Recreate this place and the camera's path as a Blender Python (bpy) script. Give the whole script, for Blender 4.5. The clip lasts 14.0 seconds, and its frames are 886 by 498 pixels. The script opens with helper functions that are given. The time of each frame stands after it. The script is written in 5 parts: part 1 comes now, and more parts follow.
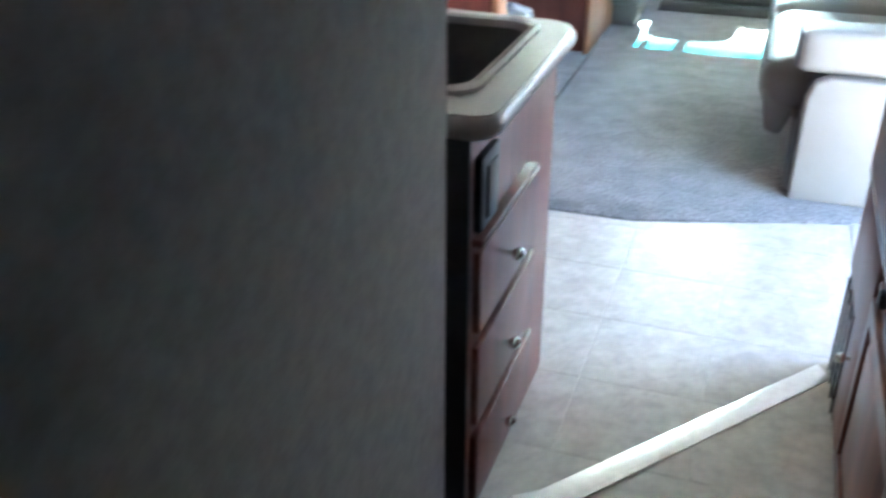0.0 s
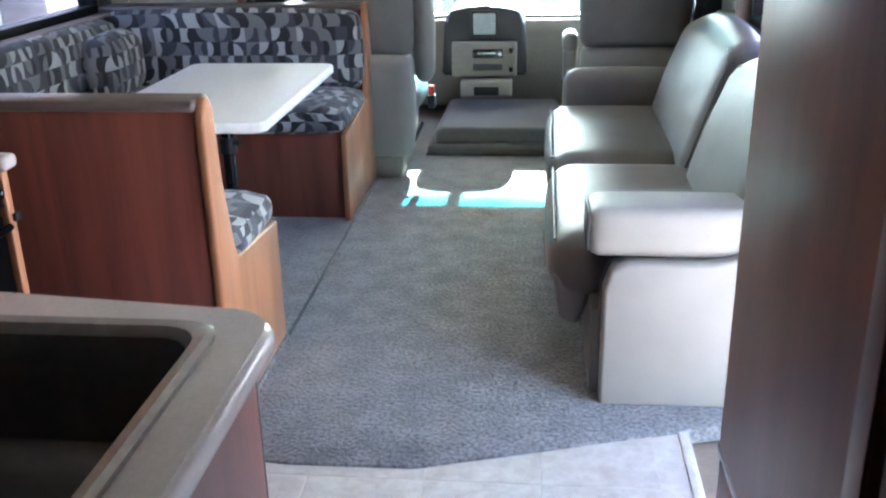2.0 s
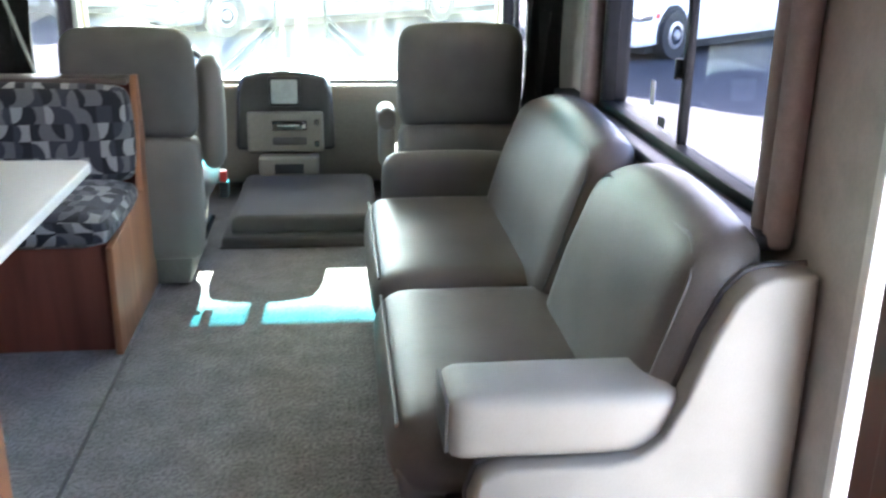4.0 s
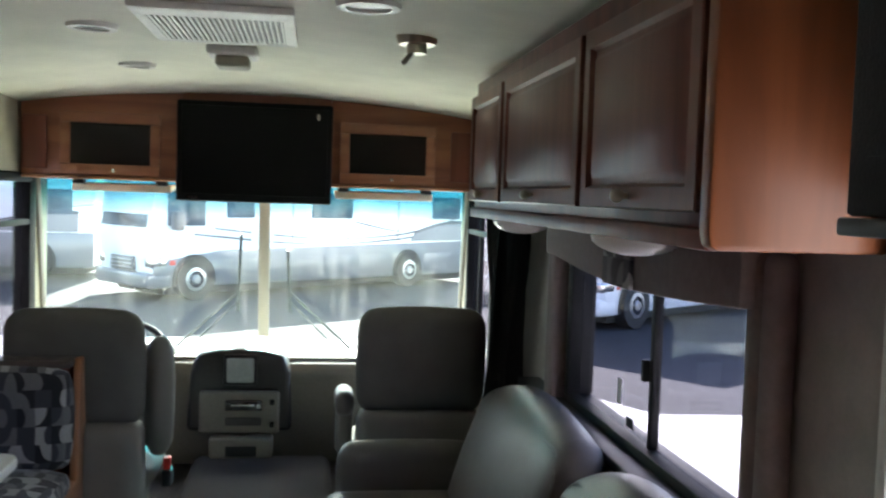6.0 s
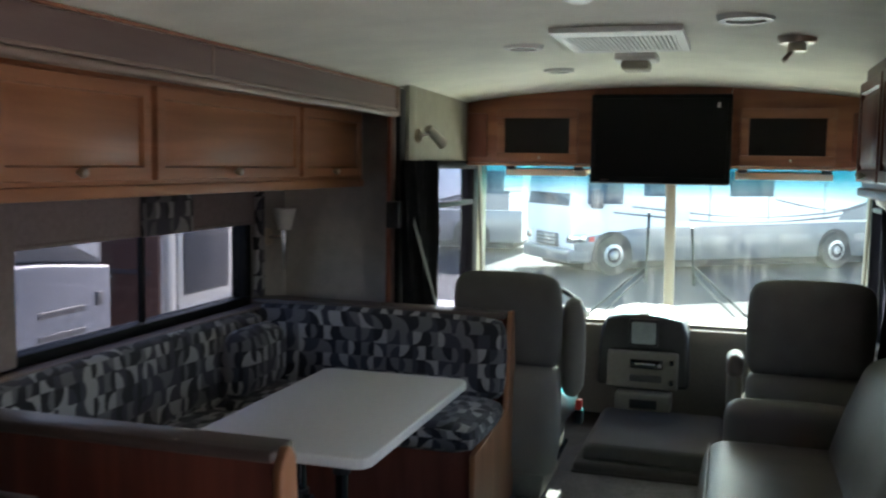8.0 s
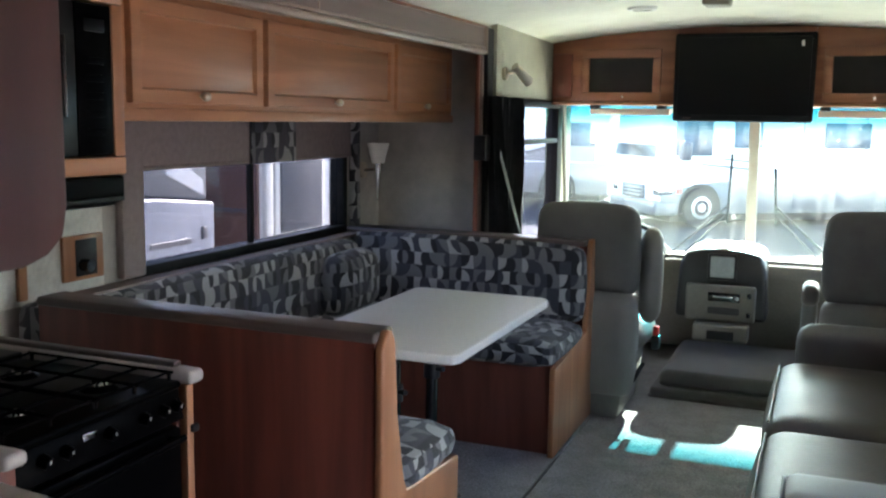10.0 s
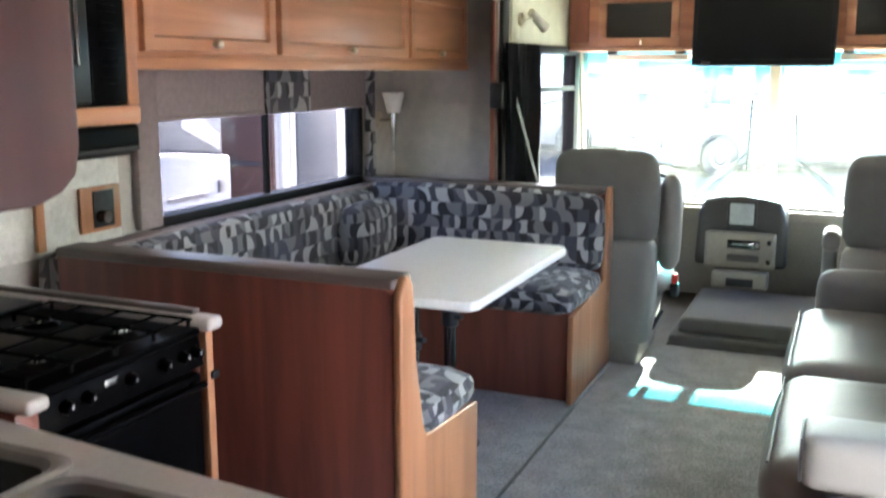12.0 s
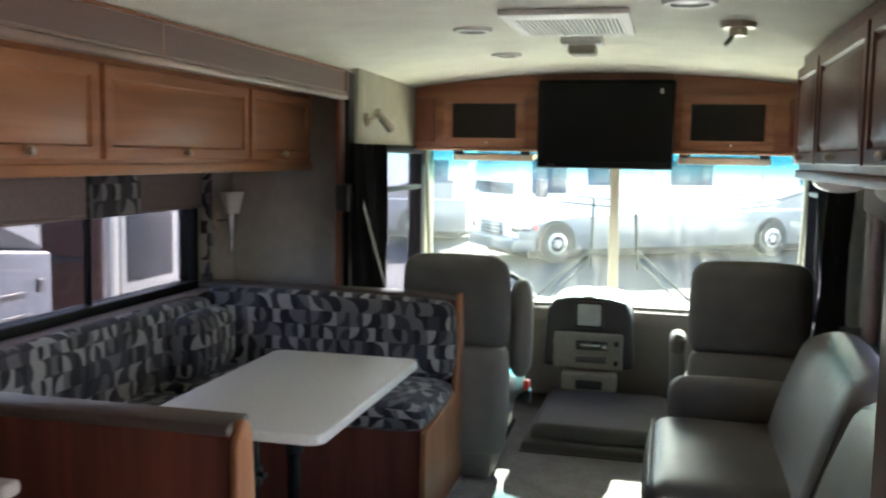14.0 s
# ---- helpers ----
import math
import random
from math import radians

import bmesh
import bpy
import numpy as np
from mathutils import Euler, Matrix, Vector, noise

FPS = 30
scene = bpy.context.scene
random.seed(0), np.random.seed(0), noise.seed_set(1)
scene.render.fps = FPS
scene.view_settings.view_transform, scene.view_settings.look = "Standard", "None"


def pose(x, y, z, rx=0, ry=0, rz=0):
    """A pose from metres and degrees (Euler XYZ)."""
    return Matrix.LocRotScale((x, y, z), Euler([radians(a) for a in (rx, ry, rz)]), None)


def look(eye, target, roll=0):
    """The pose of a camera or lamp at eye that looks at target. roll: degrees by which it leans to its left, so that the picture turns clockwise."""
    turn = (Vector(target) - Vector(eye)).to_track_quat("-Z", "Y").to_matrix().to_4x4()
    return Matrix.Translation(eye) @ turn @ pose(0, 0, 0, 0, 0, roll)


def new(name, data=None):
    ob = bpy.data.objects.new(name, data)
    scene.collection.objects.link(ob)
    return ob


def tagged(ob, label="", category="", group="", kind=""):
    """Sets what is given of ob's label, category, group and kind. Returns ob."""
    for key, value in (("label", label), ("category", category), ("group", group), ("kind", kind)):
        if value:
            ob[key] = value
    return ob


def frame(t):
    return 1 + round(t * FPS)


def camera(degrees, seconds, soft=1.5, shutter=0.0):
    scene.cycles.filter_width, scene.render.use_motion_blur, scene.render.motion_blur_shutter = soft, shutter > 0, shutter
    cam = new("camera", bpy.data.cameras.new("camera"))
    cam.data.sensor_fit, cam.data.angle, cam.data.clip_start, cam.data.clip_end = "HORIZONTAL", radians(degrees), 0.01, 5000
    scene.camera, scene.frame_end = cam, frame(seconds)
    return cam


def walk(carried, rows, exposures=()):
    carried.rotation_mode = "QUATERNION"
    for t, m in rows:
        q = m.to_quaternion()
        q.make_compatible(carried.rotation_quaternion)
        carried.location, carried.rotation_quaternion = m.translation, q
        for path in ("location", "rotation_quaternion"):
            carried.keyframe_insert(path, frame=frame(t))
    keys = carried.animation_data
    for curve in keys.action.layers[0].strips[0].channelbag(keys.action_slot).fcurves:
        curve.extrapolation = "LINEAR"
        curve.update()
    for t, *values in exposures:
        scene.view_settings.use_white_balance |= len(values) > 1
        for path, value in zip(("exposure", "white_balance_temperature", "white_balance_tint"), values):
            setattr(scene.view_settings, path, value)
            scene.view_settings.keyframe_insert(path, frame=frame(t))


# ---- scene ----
# ---------------------------------------------------------------- camera
PATH = [
    (0, (0.336, -2.104, 1.399), (-0.247, -0.427, 0.477), 0.19),
    (0.5, (0.290, -1.858, 1.401), (-0.002, -0.072, 0.550), -0.95),
    (0.9, (0.260, -1.745, 1.420), (0.143, 0.081, 0.612), -0.47),
    (1, (0.270, -1.724, 1.420), (0.156, 0.105, 0.618), -0.16),
    (1.5, (0.277, -1.461, 1.424), (0.115, 0.393, 0.692), -0.82),
    (2, (0.301, -1.251, 1.442), (0.101, 0.606, 0.726), -1.18),
    (2.2, (0.300, -1.183, 1.442), (0.089, 0.670, 0.721), -1.54),
    (4.3, (0.235, -0.345, 1.512), (0.533, 1.537, 0.906), 1.6),
    (4.5, (0.240, -0.312, 1.514), (0.578, 1.576, 0.960), 2.1),
    (5, (0.3, -0.236, 1.531), (0.657, 1.7, 1.18), 2.2),
    (5.5, (0.284, -0.23, 1.564), (0.669, 1.724, 1.39), 2.5),
    (6, (0.279, -0.258, 1.582), (0.563, 1.719, 1.471), 1.9),
    (6.5, (0.277, -0.353, 1.586), (0.397, 1.641, 1.486), 1.1),
    (7, (0.309, -0.489, 1.578), (0.164, 1.504, 1.506), 1.7),
    (7.5, (0.328, -0.695, 1.586), (-0.056, 1.262, 1.431), 0.55),
    (8, (0.405, -0.862, 1.613), (-0.177, 1.043, 1.434), 0.89),
    (8.2, (0.430, -0.962, 1.611), (-0.205, 0.925, 1.417), 0.71),
    (10.3, (0.497, -1.137, 1.490), (-0.256, 0.686, 1.174), 0.8),
    (10.5, (0.488, -1.138, 1.474), (-0.271, 0.673, 1.11), 0.6),
    (11, (0.487, -1.134, 1.431), (-0.292, 0.645, 0.967), -0.3),
    (11.5, (0.492, -1.137, 1.421), (-0.282, 0.632, 0.91), -0.5),
    (12, (0.491, -1.123, 1.487), (-0.281, 0.681, 1.116), 0.1),
    (12.5, (0.497, -1.114, 1.538), (-0.262, 0.713, 1.265), -0.1),
    (13, (0.492, -1.095, 1.571), (-0.265, 0.750, 1.415), 0.52),
    (13.5, (0.482, -1.050, 1.587), (-0.190, 0.826, 1.415), 0.52),
    (14, (0.392, -0.905, 1.577), (-0.075, 1.030, 1.380), 1.02),
]
EXPOSURES = [(0, 5.67, 5900, 14), (1.0, 5.2, 6150, 20), (2.2, 5.06, 6350, 21.5), (4.3, 4.56, 6750, 19.5), (5.0, 3.87, 6900, 21.5), (6.0, 3.07, 6900, 20.0), (7.5, 2.66, 6800, 19.5), (8.2, 2.86, 6800, 18.5), (10.3, 3.89, 6700, 18.5), (11.0, 4.2, 6750, 19.5), (11.5, 4.66, 6800, 19.5), (12.0, 4.96, 6950, 19.5), (12.5, 4.58, 7150, 19.0), (13.0, 4.11, 7300, 18.0), (14.0, 3.51, 7250, 20.0)]
cam = camera(50.42, 14.0, soft=2.2, shutter=0.4)
walk(cam, [(t, look(eye, target, roll)) for t, eye, target, roll in PATH], EXPOSURES)

# ---------------------------------------------------------------- light
SUN_ELEVATION, SUN_AZIMUTH = 30.0, 2.5  # degrees; azimuth to the right of straight ahead
world = bpy.data.worlds.new("sky")
scene.world = world
world.use_nodes = True
wn = world.node_tree.nodes
sky = wn.new("ShaderNodeTexSky")
sky.sky_type = "NISHITA"
sky.sun_disc = False
sky.sun_elevation = radians(SUN_ELEVATION)
sky.sun_rotation = radians(SUN_AZIMUTH)
wn["Background"].inputs["Strength"].default_value = 0.15
world.node_tree.links.new(sky.outputs["Color"], wn["Background"].inputs["Color"])
sun = new("sun", bpy.data.lights.new("sun", "SUN"))
sun.data.energy, sun.data.angle, sun.data.color = 5.0, radians(0.53), (1.0, 0.95, 0.88)
toward = Vector((math.sin(radians(SUN_AZIMUTH)) * math.cos(radians(SUN_ELEVATION)), math.cos(radians(SUN_AZIMUTH)) * math.cos(radians(SUN_ELEVATION)), math.sin(radians(SUN_ELEVATION))))
sun.matrix_world = look(toward * 30, (0, 0, 0))


# ---------------------------------------------------------------- materials
def mat(name, colour, rough=0.5, metal=0.0, scale=12.0, amount=0.12, bump=0.0, bump_scale=60.0, stretch=(1, 1, 1), second=None, coat=0.0, spec=0.5, sheen=0.0, fleck=None):
    m = bpy.data.materials.new(name)
    m.use_nodes = True
    n, l = m.node_tree.nodes, m.node_tree.links
    b = n["Principled BSDF"]
    b.inputs["Roughness"].default_value, b.inputs["Metallic"].default_value = rough, metal
    b.inputs["Coat Weight"].default_value = coat
    b.inputs["Specular IOR Level"].default_value = spec
    b.inputs["Sheen Weight"].default_value = sheen
    co = n.new("ShaderNodeTexCoord")
    mp = n.new("ShaderNodeMapping")
    mp.inputs["Scale"].default_value = stretch
    l.new(co.outputs["Object"], mp.inputs["Vector"])
    big, fine = n.new("ShaderNodeTexNoise"), n.new("ShaderNodeTexNoise")
    big.inputs["Scale"].default_value, big.inputs["Detail"].default_value = scale, 5
    fine.inputs["Scale"].default_value, fine.inputs["Detail"].default_value = bump_scale, 4
    l.new(mp.outputs["Vector"], big.inputs["Vector"])
    l.new(mp.outputs["Vector"], fine.inputs["Vector"])
    ramp = n.new("ShaderNodeValToRGB")
    dark = [c * (1 - amount) for c in colour] if second is None else second
    light = [min(1, c * (1 + amount)) for c in colour] if second is None else colour
    ramp.color_ramp.elements[0].color, ramp.color_ramp.elements[1].color = (*dark, 1), (*light, 1)
    ramp.color_ramp.elements[0].position, ramp.color_ramp.elements[1].position = 0.33, 0.67
    l.new(big.outputs["Fac"], ramp.inputs["Fac"])
    mix = n.new("ShaderNodeMix")
    mix.data_type, mix.blend_type = "RGBA", "MULTIPLY"
    mix.inputs["Factor"].default_value = min(1.0, amount * 2) if fleck is None else fleck
    grey = n.new("ShaderNodeValToRGB")
    grey.color_ramp.elements[0].color, grey.color_ramp.elements[1].color = (0.6, 0.6, 0.6, 1), (1, 1, 1, 1)
    grey.color_ramp.elements[0].position, grey.color_ramp.elements[1].position = 0.3, 0.6
    l.new(fine.outputs["Fac"], grey.inputs["Fac"])
    l.new(ramp.outputs["Color"], mix.inputs["A"])
    l.new(grey.outputs["Color"], mix.inputs["B"])
    l.new(mix.outputs["Result"], b.inputs["Base Color"])
    if bump:
        bp = n.new("ShaderNodeBump")
        bp.inputs["Strength"].default_value, bp.inputs["Distance"].default_value = bump, 0.006
        l.new(fine.outputs["Fac"], bp.inputs["Height"])
        l.new(bp.outputs["Normal"], b.inputs["Normal"])
    return m


def wood(name, light, dark, stretch, rough=0.42):
    m = mat(name, light, rough, scale=1.0, second=dark, bump=0.06, bump_scale=1.0, stretch=stretch, amount=0.16, coat=0.1)
    for node in m.node_tree.nodes:
        if node.type == "TEX_NOISE":
            node.inputs["Distortion"].default_value = 0.6
    return m


def glass(name, colour, top=None, z0=0.0, z1=1.0):
    """Clear or tinted glass with a faint sheen; with top, the tint deepens towards that colour between the heights z0 and z1."""
    m = bpy.data.materials.new(name)
    m.use_nodes = True
    n, l = m.node_tree.nodes, m.node_tree.links
    n.remove(n["Principled BSDF"])
    clear, shine, mix, facing, power, scale = n.new("ShaderNodeBsdfTransparent"), n.new("ShaderNodeBsdfGlossy"), n.new("ShaderNodeMixShader"), n.new("ShaderNodeLayerWeight"), n.new("ShaderNodeMath"), n.new("ShaderNodeMath")
    clear.inputs["Color"].default_value = (*colour, 1)
    shine.inputs["Roughness"].default_value = 0.02
    power.operation, power.inputs[1].default_value = "POWER", 5
    scale.operation, scale.inputs[1].default_value, scale.inputs[2].default_value = "MULTIPLY_ADD", 0.35, 0.02
    l.new(facing.outputs["Facing"], power.inputs[0])
    l.new(power.outputs[0], scale.inputs[0])
    l.new(scale.outputs[0], mix.inputs["Fac"])
    l.new(clear.outputs["BSDF"], mix.inputs[1])
    l.new(shine.outputs["BSDF"], mix.inputs[2])
    l.new(mix.outputs["Shader"], n["Material Output"].inputs["Surface"])
    if top:
        co, sep, mr, blend = n.new("ShaderNodeTexCoord"), n.new("ShaderNodeSeparateXYZ"), n.new("ShaderNodeMapRange"), n.new("ShaderNodeMix")
        l.new(co.outputs["Object"], sep.inputs[0])
        mr.inputs["From Min"].default_value, mr.inputs["From Max"].default_value = z0, z1
        l.new(sep.outputs["Z"], mr.inputs["Value"])
        blend.data_type = "RGBA"
        blend.inputs["A"].default_value, blend.inputs["B"].default_value = (*colour, 1), (*top, 1)
        l.new(mr.outputs["Result"], blend.inputs["Factor"])
        l.new(blend.outputs["Result"], clear.inputs["Color"])
    return m


def mosaic(name):
    """Woven upholstery in a grid of cells, each split by an arc into two of four greys."""
    m = mat(name, (0.3, 0.3, 0.32), 0.85, bump=0.25, bump_scale=300, sheen=0.2)
    n, l = m.node_tree.nodes, m.node_tree.links
    co = [k for k in n if k.type == "TEX_COORD"][0]

    def calc(op, p, q=None, r=None):
        node = n.new("ShaderNodeMath")
        node.operation = op
        for k, s in enumerate((p, q, r)):
            if s is None:
                continue
            if isinstance(s, (int, float)):
                node.inputs[k].default_value = s
            else:
                l.new(s, node.inputs[k])
        return node.outputs[0]

    sep, nor, geo = n.new("ShaderNodeSeparateXYZ"), n.new("ShaderNodeSeparateXYZ"), n.new("ShaderNodeNewGeometry")
    l.new(co.outputs["Object"], sep.inputs[0])
    l.new(geo.outputs["Normal"], nor.inputs[0])
    x, y, z = sep.outputs
    level = calc("GREATER_THAN", calc("ABSOLUTE", nor.outputs[2]), 0.7)
    along = calc("ADD", x, y)
    u = calc("DIVIDE", calc("MULTIPLY_ADD", level, calc("SUBTRACT", x, along), along), 0.066)
    v = calc("DIVIDE", calc("MULTIPLY_ADD", level, calc("SUBTRACT", y, z), z), 0.068)
    sway = n.new("ShaderNodeTexNoise")
    sway.inputs["Scale"].default_value = 7
    l.new(co.outputs["Object"], sway.inputs["Vector"])
    u = calc("MULTIPLY_ADD", sway.outputs["Fac"], 0.25, u)
    v = calc("MULTIPLY_ADD", sway.outputs["Fac"], -0.22, v)
    cell, dice, tone = n.new("ShaderNodeCombineXYZ"), n.new("ShaderNodeTexWhiteNoise"), n.new("ShaderNodeSeparateColor")
    l.new(calc("FLOOR", u), cell.inputs[0])
    l.new(calc("FLOOR", v), cell.inputs[1])
    l.new(cell.outputs[0], dice.inputs["Vector"])
    l.new(dice.outputs["Color"], tone.inputs["Color"])
    side_x = calc("ROUND", tone.outputs[2])
    du = calc("MULTIPLY", calc("SUBTRACT", calc("FRACT", u), side_x), 1.25)
    corner = calc("GREATER_THAN", calc("FRACT", calc("MULTIPLY", tone.outputs[1], 17.0)), 0.5)
    side_y = calc("ROUND", calc("FRACT", calc("MULTIPLY", tone.outputs[0], 13.0)))
    dv = calc("SUBTRACT", calc("FRACT", v), calc("MULTIPLY_ADD", corner, calc("SUBTRACT", side_y, 0.5), 0.5))
    far = calc("SQRT", calc("ADD", calc("MULTIPLY", du, du), calc("MULTIPLY", dv, dv)))
    inside = calc("LESS_THAN", far, calc("MULTIPLY_ADD", corner, 0.3, 0.6))
    odd = calc("FLOORED_MODULO", calc("ADD", calc("FLOOR", u), calc("FLOOR", v)), 2.0)
    outer = calc("MULTIPLY_ADD", odd, 0.5, calc("MULTIPLY", tone.outputs[0], 0.48))
    inner = calc("MULTIPLY_ADD", calc("SUBTRACT", 1.0, odd), 0.5, calc("MULTIPLY", tone.outputs[1], 0.48))
    pick = calc("MULTIPLY_ADD", inside, calc("SUBTRACT", inner, outer), outer)
    ramp = n.new("ShaderNodeValToRGB")
    ramp.color_ramp.interpolation = "CONSTANT"
    for k, (p, c) in enumerate(((0, (0.012, 0.012, 0.016)), (0.25, (0.042, 0.042, 0.055)), (0.54, (0.14, 0.138, 0.145)), (0.77, (0.34, 0.335, 0.33)))):
        e = ramp.color_ramp.elements[k] if k < 2 else ramp.color_ramp.elements.new(p)
        e.position, e.color = p, (*c, 1)
    l.new(pick, ramp.inputs["Fac"])
    weave = n.new("ShaderNodeTexNoise")
    weave.inputs["Scale"].default_value, weave.inputs["Detail"].default_value = 260, 2
    l.new(co.outputs["Object"], weave.inputs["Vector"])
    shade = n.new("ShaderNodeMix")
    shade.data_type, shade.blend_type, shade.inputs["Factor"].default_value = "RGBA", "OVERLAY", 0.35
    l.new(ramp.outputs["Color"], shade.inputs["A"])
    l.new(weave.outputs["Fac"], shade.inputs["B"])
    l.new(shade.outputs["Result"], n["Principled BSDF"].inputs["Base Color"])
    return m


M = {}
M["cherry"] = wood("cherry_wood", (0.195, 0.054, 0.035), (0.12, 0.032, 0.0225), (14, 14, 1.1))
M["cherry_h"] = wood("cherry_wood_level", (0.34, 0.13, 0.062), (0.23, 0.078, 0.038), (1.1, 14, 14))
M["front_frame"] = wood("honey_brown_door_frame", (0.36, 0.15, 0.075), (0.27, 0.1, 0.05), (1.1, 14, 14))
M["maple"] = wood("maple_wood", (0.46, 0.205, 0.098), (0.36, 0.15, 0.07), (12, 1.0, 12))
M["maple_v"] = wood("maple_wood_upright", (0.46, 0.2, 0.095), (0.35, 0.145, 0.068), (12, 12, 1.0))
M["dark_wood"] = wood("dark_cherry_wood", (0.215, 0.07, 0.044), (0.15, 0.046, 0.029), (12, 12, 1.0), 0.36)
M["dark_wood"].node_tree.nodes["Principled BSDF"].inputs["Coat Weight"].default_value = 0.03
M["dark_wood"].node_tree.nodes["Principled BSDF"].inputs["Specular IOR Level"].default_value = 0.34
M["maroon"] = wood("maroon_cabinet_end", (0.18, 0.062, 0.055), (0.14, 0.045, 0.042), (8, 8, 0.8), 0.4)
M["carpet"] = mat("grey_cut_pile_carpet", (0.215, 0.209, 0.199), 0.95, scale=9.0, amount=0.24, bump=1.0, bump_scale=82, sheen=0.3, fleck=1.0)
for node in M["carpet"].node_tree.nodes:
    if node.type == "VALTORGB" and node.color_ramp.elements[1].color[0] == 1.0:
        node.color_ramp.elements[0].color = (0.3, 0.3, 0.3, 1)
M["carpet_dark"] = mat("engine_cover_carpet", (0.1, 0.096, 0.088), 0.95, scale=4.0, amount=0.14, bump=0.9, bump_scale=170, sheen=0.3)
M["tile"] = mat("marbled_vinyl_tile", (0.6, 0.55, 0.48), 0.3, scale=17.0, second=(0.46, 0.41, 0.35), amount=0.16, bump=0.05, bump_scale=45)
tn, tl = M["tile"].node_tree.nodes, M["tile"].node_tree.links
each, spread = tn.new("ShaderNodeObjectInfo"), tn.new("ShaderNodeMath")
spread.operation, spread.inputs[1].default_value = "MULTIPLY", 9.0
tl.new(each.outputs["Random"], spread.inputs[0])
tl.new(spread.outputs[0], [k for k in tn if k.type == "MAPPING"][0].inputs["Location"])
M["grout"] = mat("pale_grout", (0.54, 0.495, 0.43), 0.6, scale=20)
M["brown_vinyl"] = mat("brown_hall_vinyl", (0.2, 0.15, 0.11), 0.5, scale=9.0, amount=0.2)
M["leather"] = mat("taupe_leather", (0.139, 0.122, 0.107), 0.37, scale=5.0, amount=0.12, bump=0.25, bump_scale=220, spec=0.22)
M["leather_dark"] = mat("grey_taupe_vinyl", (0.145, 0.135, 0.118), 0.48, scale=5.0, amount=0.07, bump=0.18, bump_scale=220)
M["cloth_grey"] = mat("grey_woven_seat_cloth", (0.118, 0.113, 0.104), 0.85, scale=8.0, amount=0.1, bump=0.3, bump_scale=260)
M["cream_vinyl"] = mat("cream_vinyl", (0.295, 0.272, 0.234), 0.45, scale=6.0, amount=0.06, bump=0.1, bump_scale=200)
M["piping"] = mat("dark_piping", (0.08, 0.075, 0.07), 0.5)
M["mosaic"] = mosaic("mosaic_upholstery")
M["ceiling"] = mat("padded_white_ceiling", (0.84, 0.83, 0.71), 0.8, scale=5.0, amount=0.05, bump=0.12, bump_scale=180)
M["wallpaper"] = mat("taupe_wallpaper", (0.46, 0.435, 0.39), 0.75, scale=14.0, amount=0.08, bump=0.08, bump_scale=90)
M["hallpaper"] = mat("grey_woven_wallpaper", (0.3, 0.266, 0.24), 0.75, scale=30.0, amount=0.1, bump=0.12, bump_scale=120)
M["cab_trim"] = mat("sand_cab_wall_vinyl", (0.38, 0.36, 0.27), 0.6, scale=10, amount=0.06, bump=0.06)
M["backsplash"] = mat("cream_backsplash", (0.62, 0.59, 0.54), 0.45, scale=16, amount=0.14, bump=0.05)
M["counter"] = mat("sand_solid_surface", (0.5, 0.447, 0.418), 0.24, scale=200, amount=0.04)
M["table"] = mat("off_white_laminate", (0.78, 0.77, 0.74), 0.42, scale=160, amount=0.05, spec=0.4)
M["sink"] = mat("dark_composite_sink", (0.075, 0.067, 0.062), 0.22, scale=40, amount=0.08)
M["sink_rim"] = mat("taupe_sink_rim", (0.27, 0.243, 0.225), 0.12, scale=40, amount=0.05)
M["black"] = mat("black_enamel", (0.012, 0.012, 0.013), 0.14, scale=30, amount=0.2)
M["screen"] = mat("tv_screen_glass", (0.004, 0.004, 0.0045), 0.3, scale=30, amount=0.1, spec=0.2)
M["black_plastic"] = mat("black_plastic", (0.014, 0.014, 0.016), 0.45, scale=40, amount=0.2, spec=0.3)
M["curtain"] = mat("black_pleated_cloth", (0.014, 0.014, 0.016), 0.9, scale=30, amount=0.2)
M["dash"] = mat("sand_dash_plastic", (0.175, 0.163, 0.137), 0.55, scale=60, amount=0.07, bump=0.15, bump_scale=300)
M["dash_dark"] = mat("charcoal_dash_plastic", (0.045, 0.043, 0.042), 0.5, scale=60, amount=0.15, bump=0.15, bump_scale=300)
M["hood_black"] = mat("black_grained_hood", (0.022, 0.021, 0.021), 0.4, scale=60, amount=0.15, bump=0.15, bump_scale=300)
M["chair_vinyl"] = mat("pale_taupe_chair_vinyl", (0.2, 0.188, 0.165), 0.5, scale=5.0, amount=0.08, bump=0.18, bump_scale=220)
M["chrome"] = mat("chrome", (0.75, 0.75, 0.74), 0.16, 1.0, scale=20, amount=0.06)
M["steel_dark"] = mat("dark_steel", (0.25, 0.25, 0.26), 0.18, 1.0, scale=20, amount=0.1)
M["brass"] = mat("brushed_nickel", (0.62, 0.55, 0.44), 0.28, 1.0, scale=20, amount=0.08)
M["white_plastic"] = mat("white_plastic", (0.74, 0.73, 0.68), 0.45, scale=30, amount=0.04)
M["alu"] = mat("pale_aluminium_and_sun_streak", (0.85, 0.84, 0.8), 0.35, 0.6, scale=30, amount=0.06)
M["tape"] = mat("pale_paper_notice", (0.5, 0.5, 0.5), 0.7, scale=60, amount=0.1)
M["mauve"] = mat("mauve_shade_cloth", (0.26, 0.21, 0.2), 0.85, scale=40, amount=0.08, bump=0.1, bump_scale=200)
M["opal"] = mat("frosted_opal_glass", (0.72, 0.7, 0.64), 0.3, scale=10, amount=0.05)
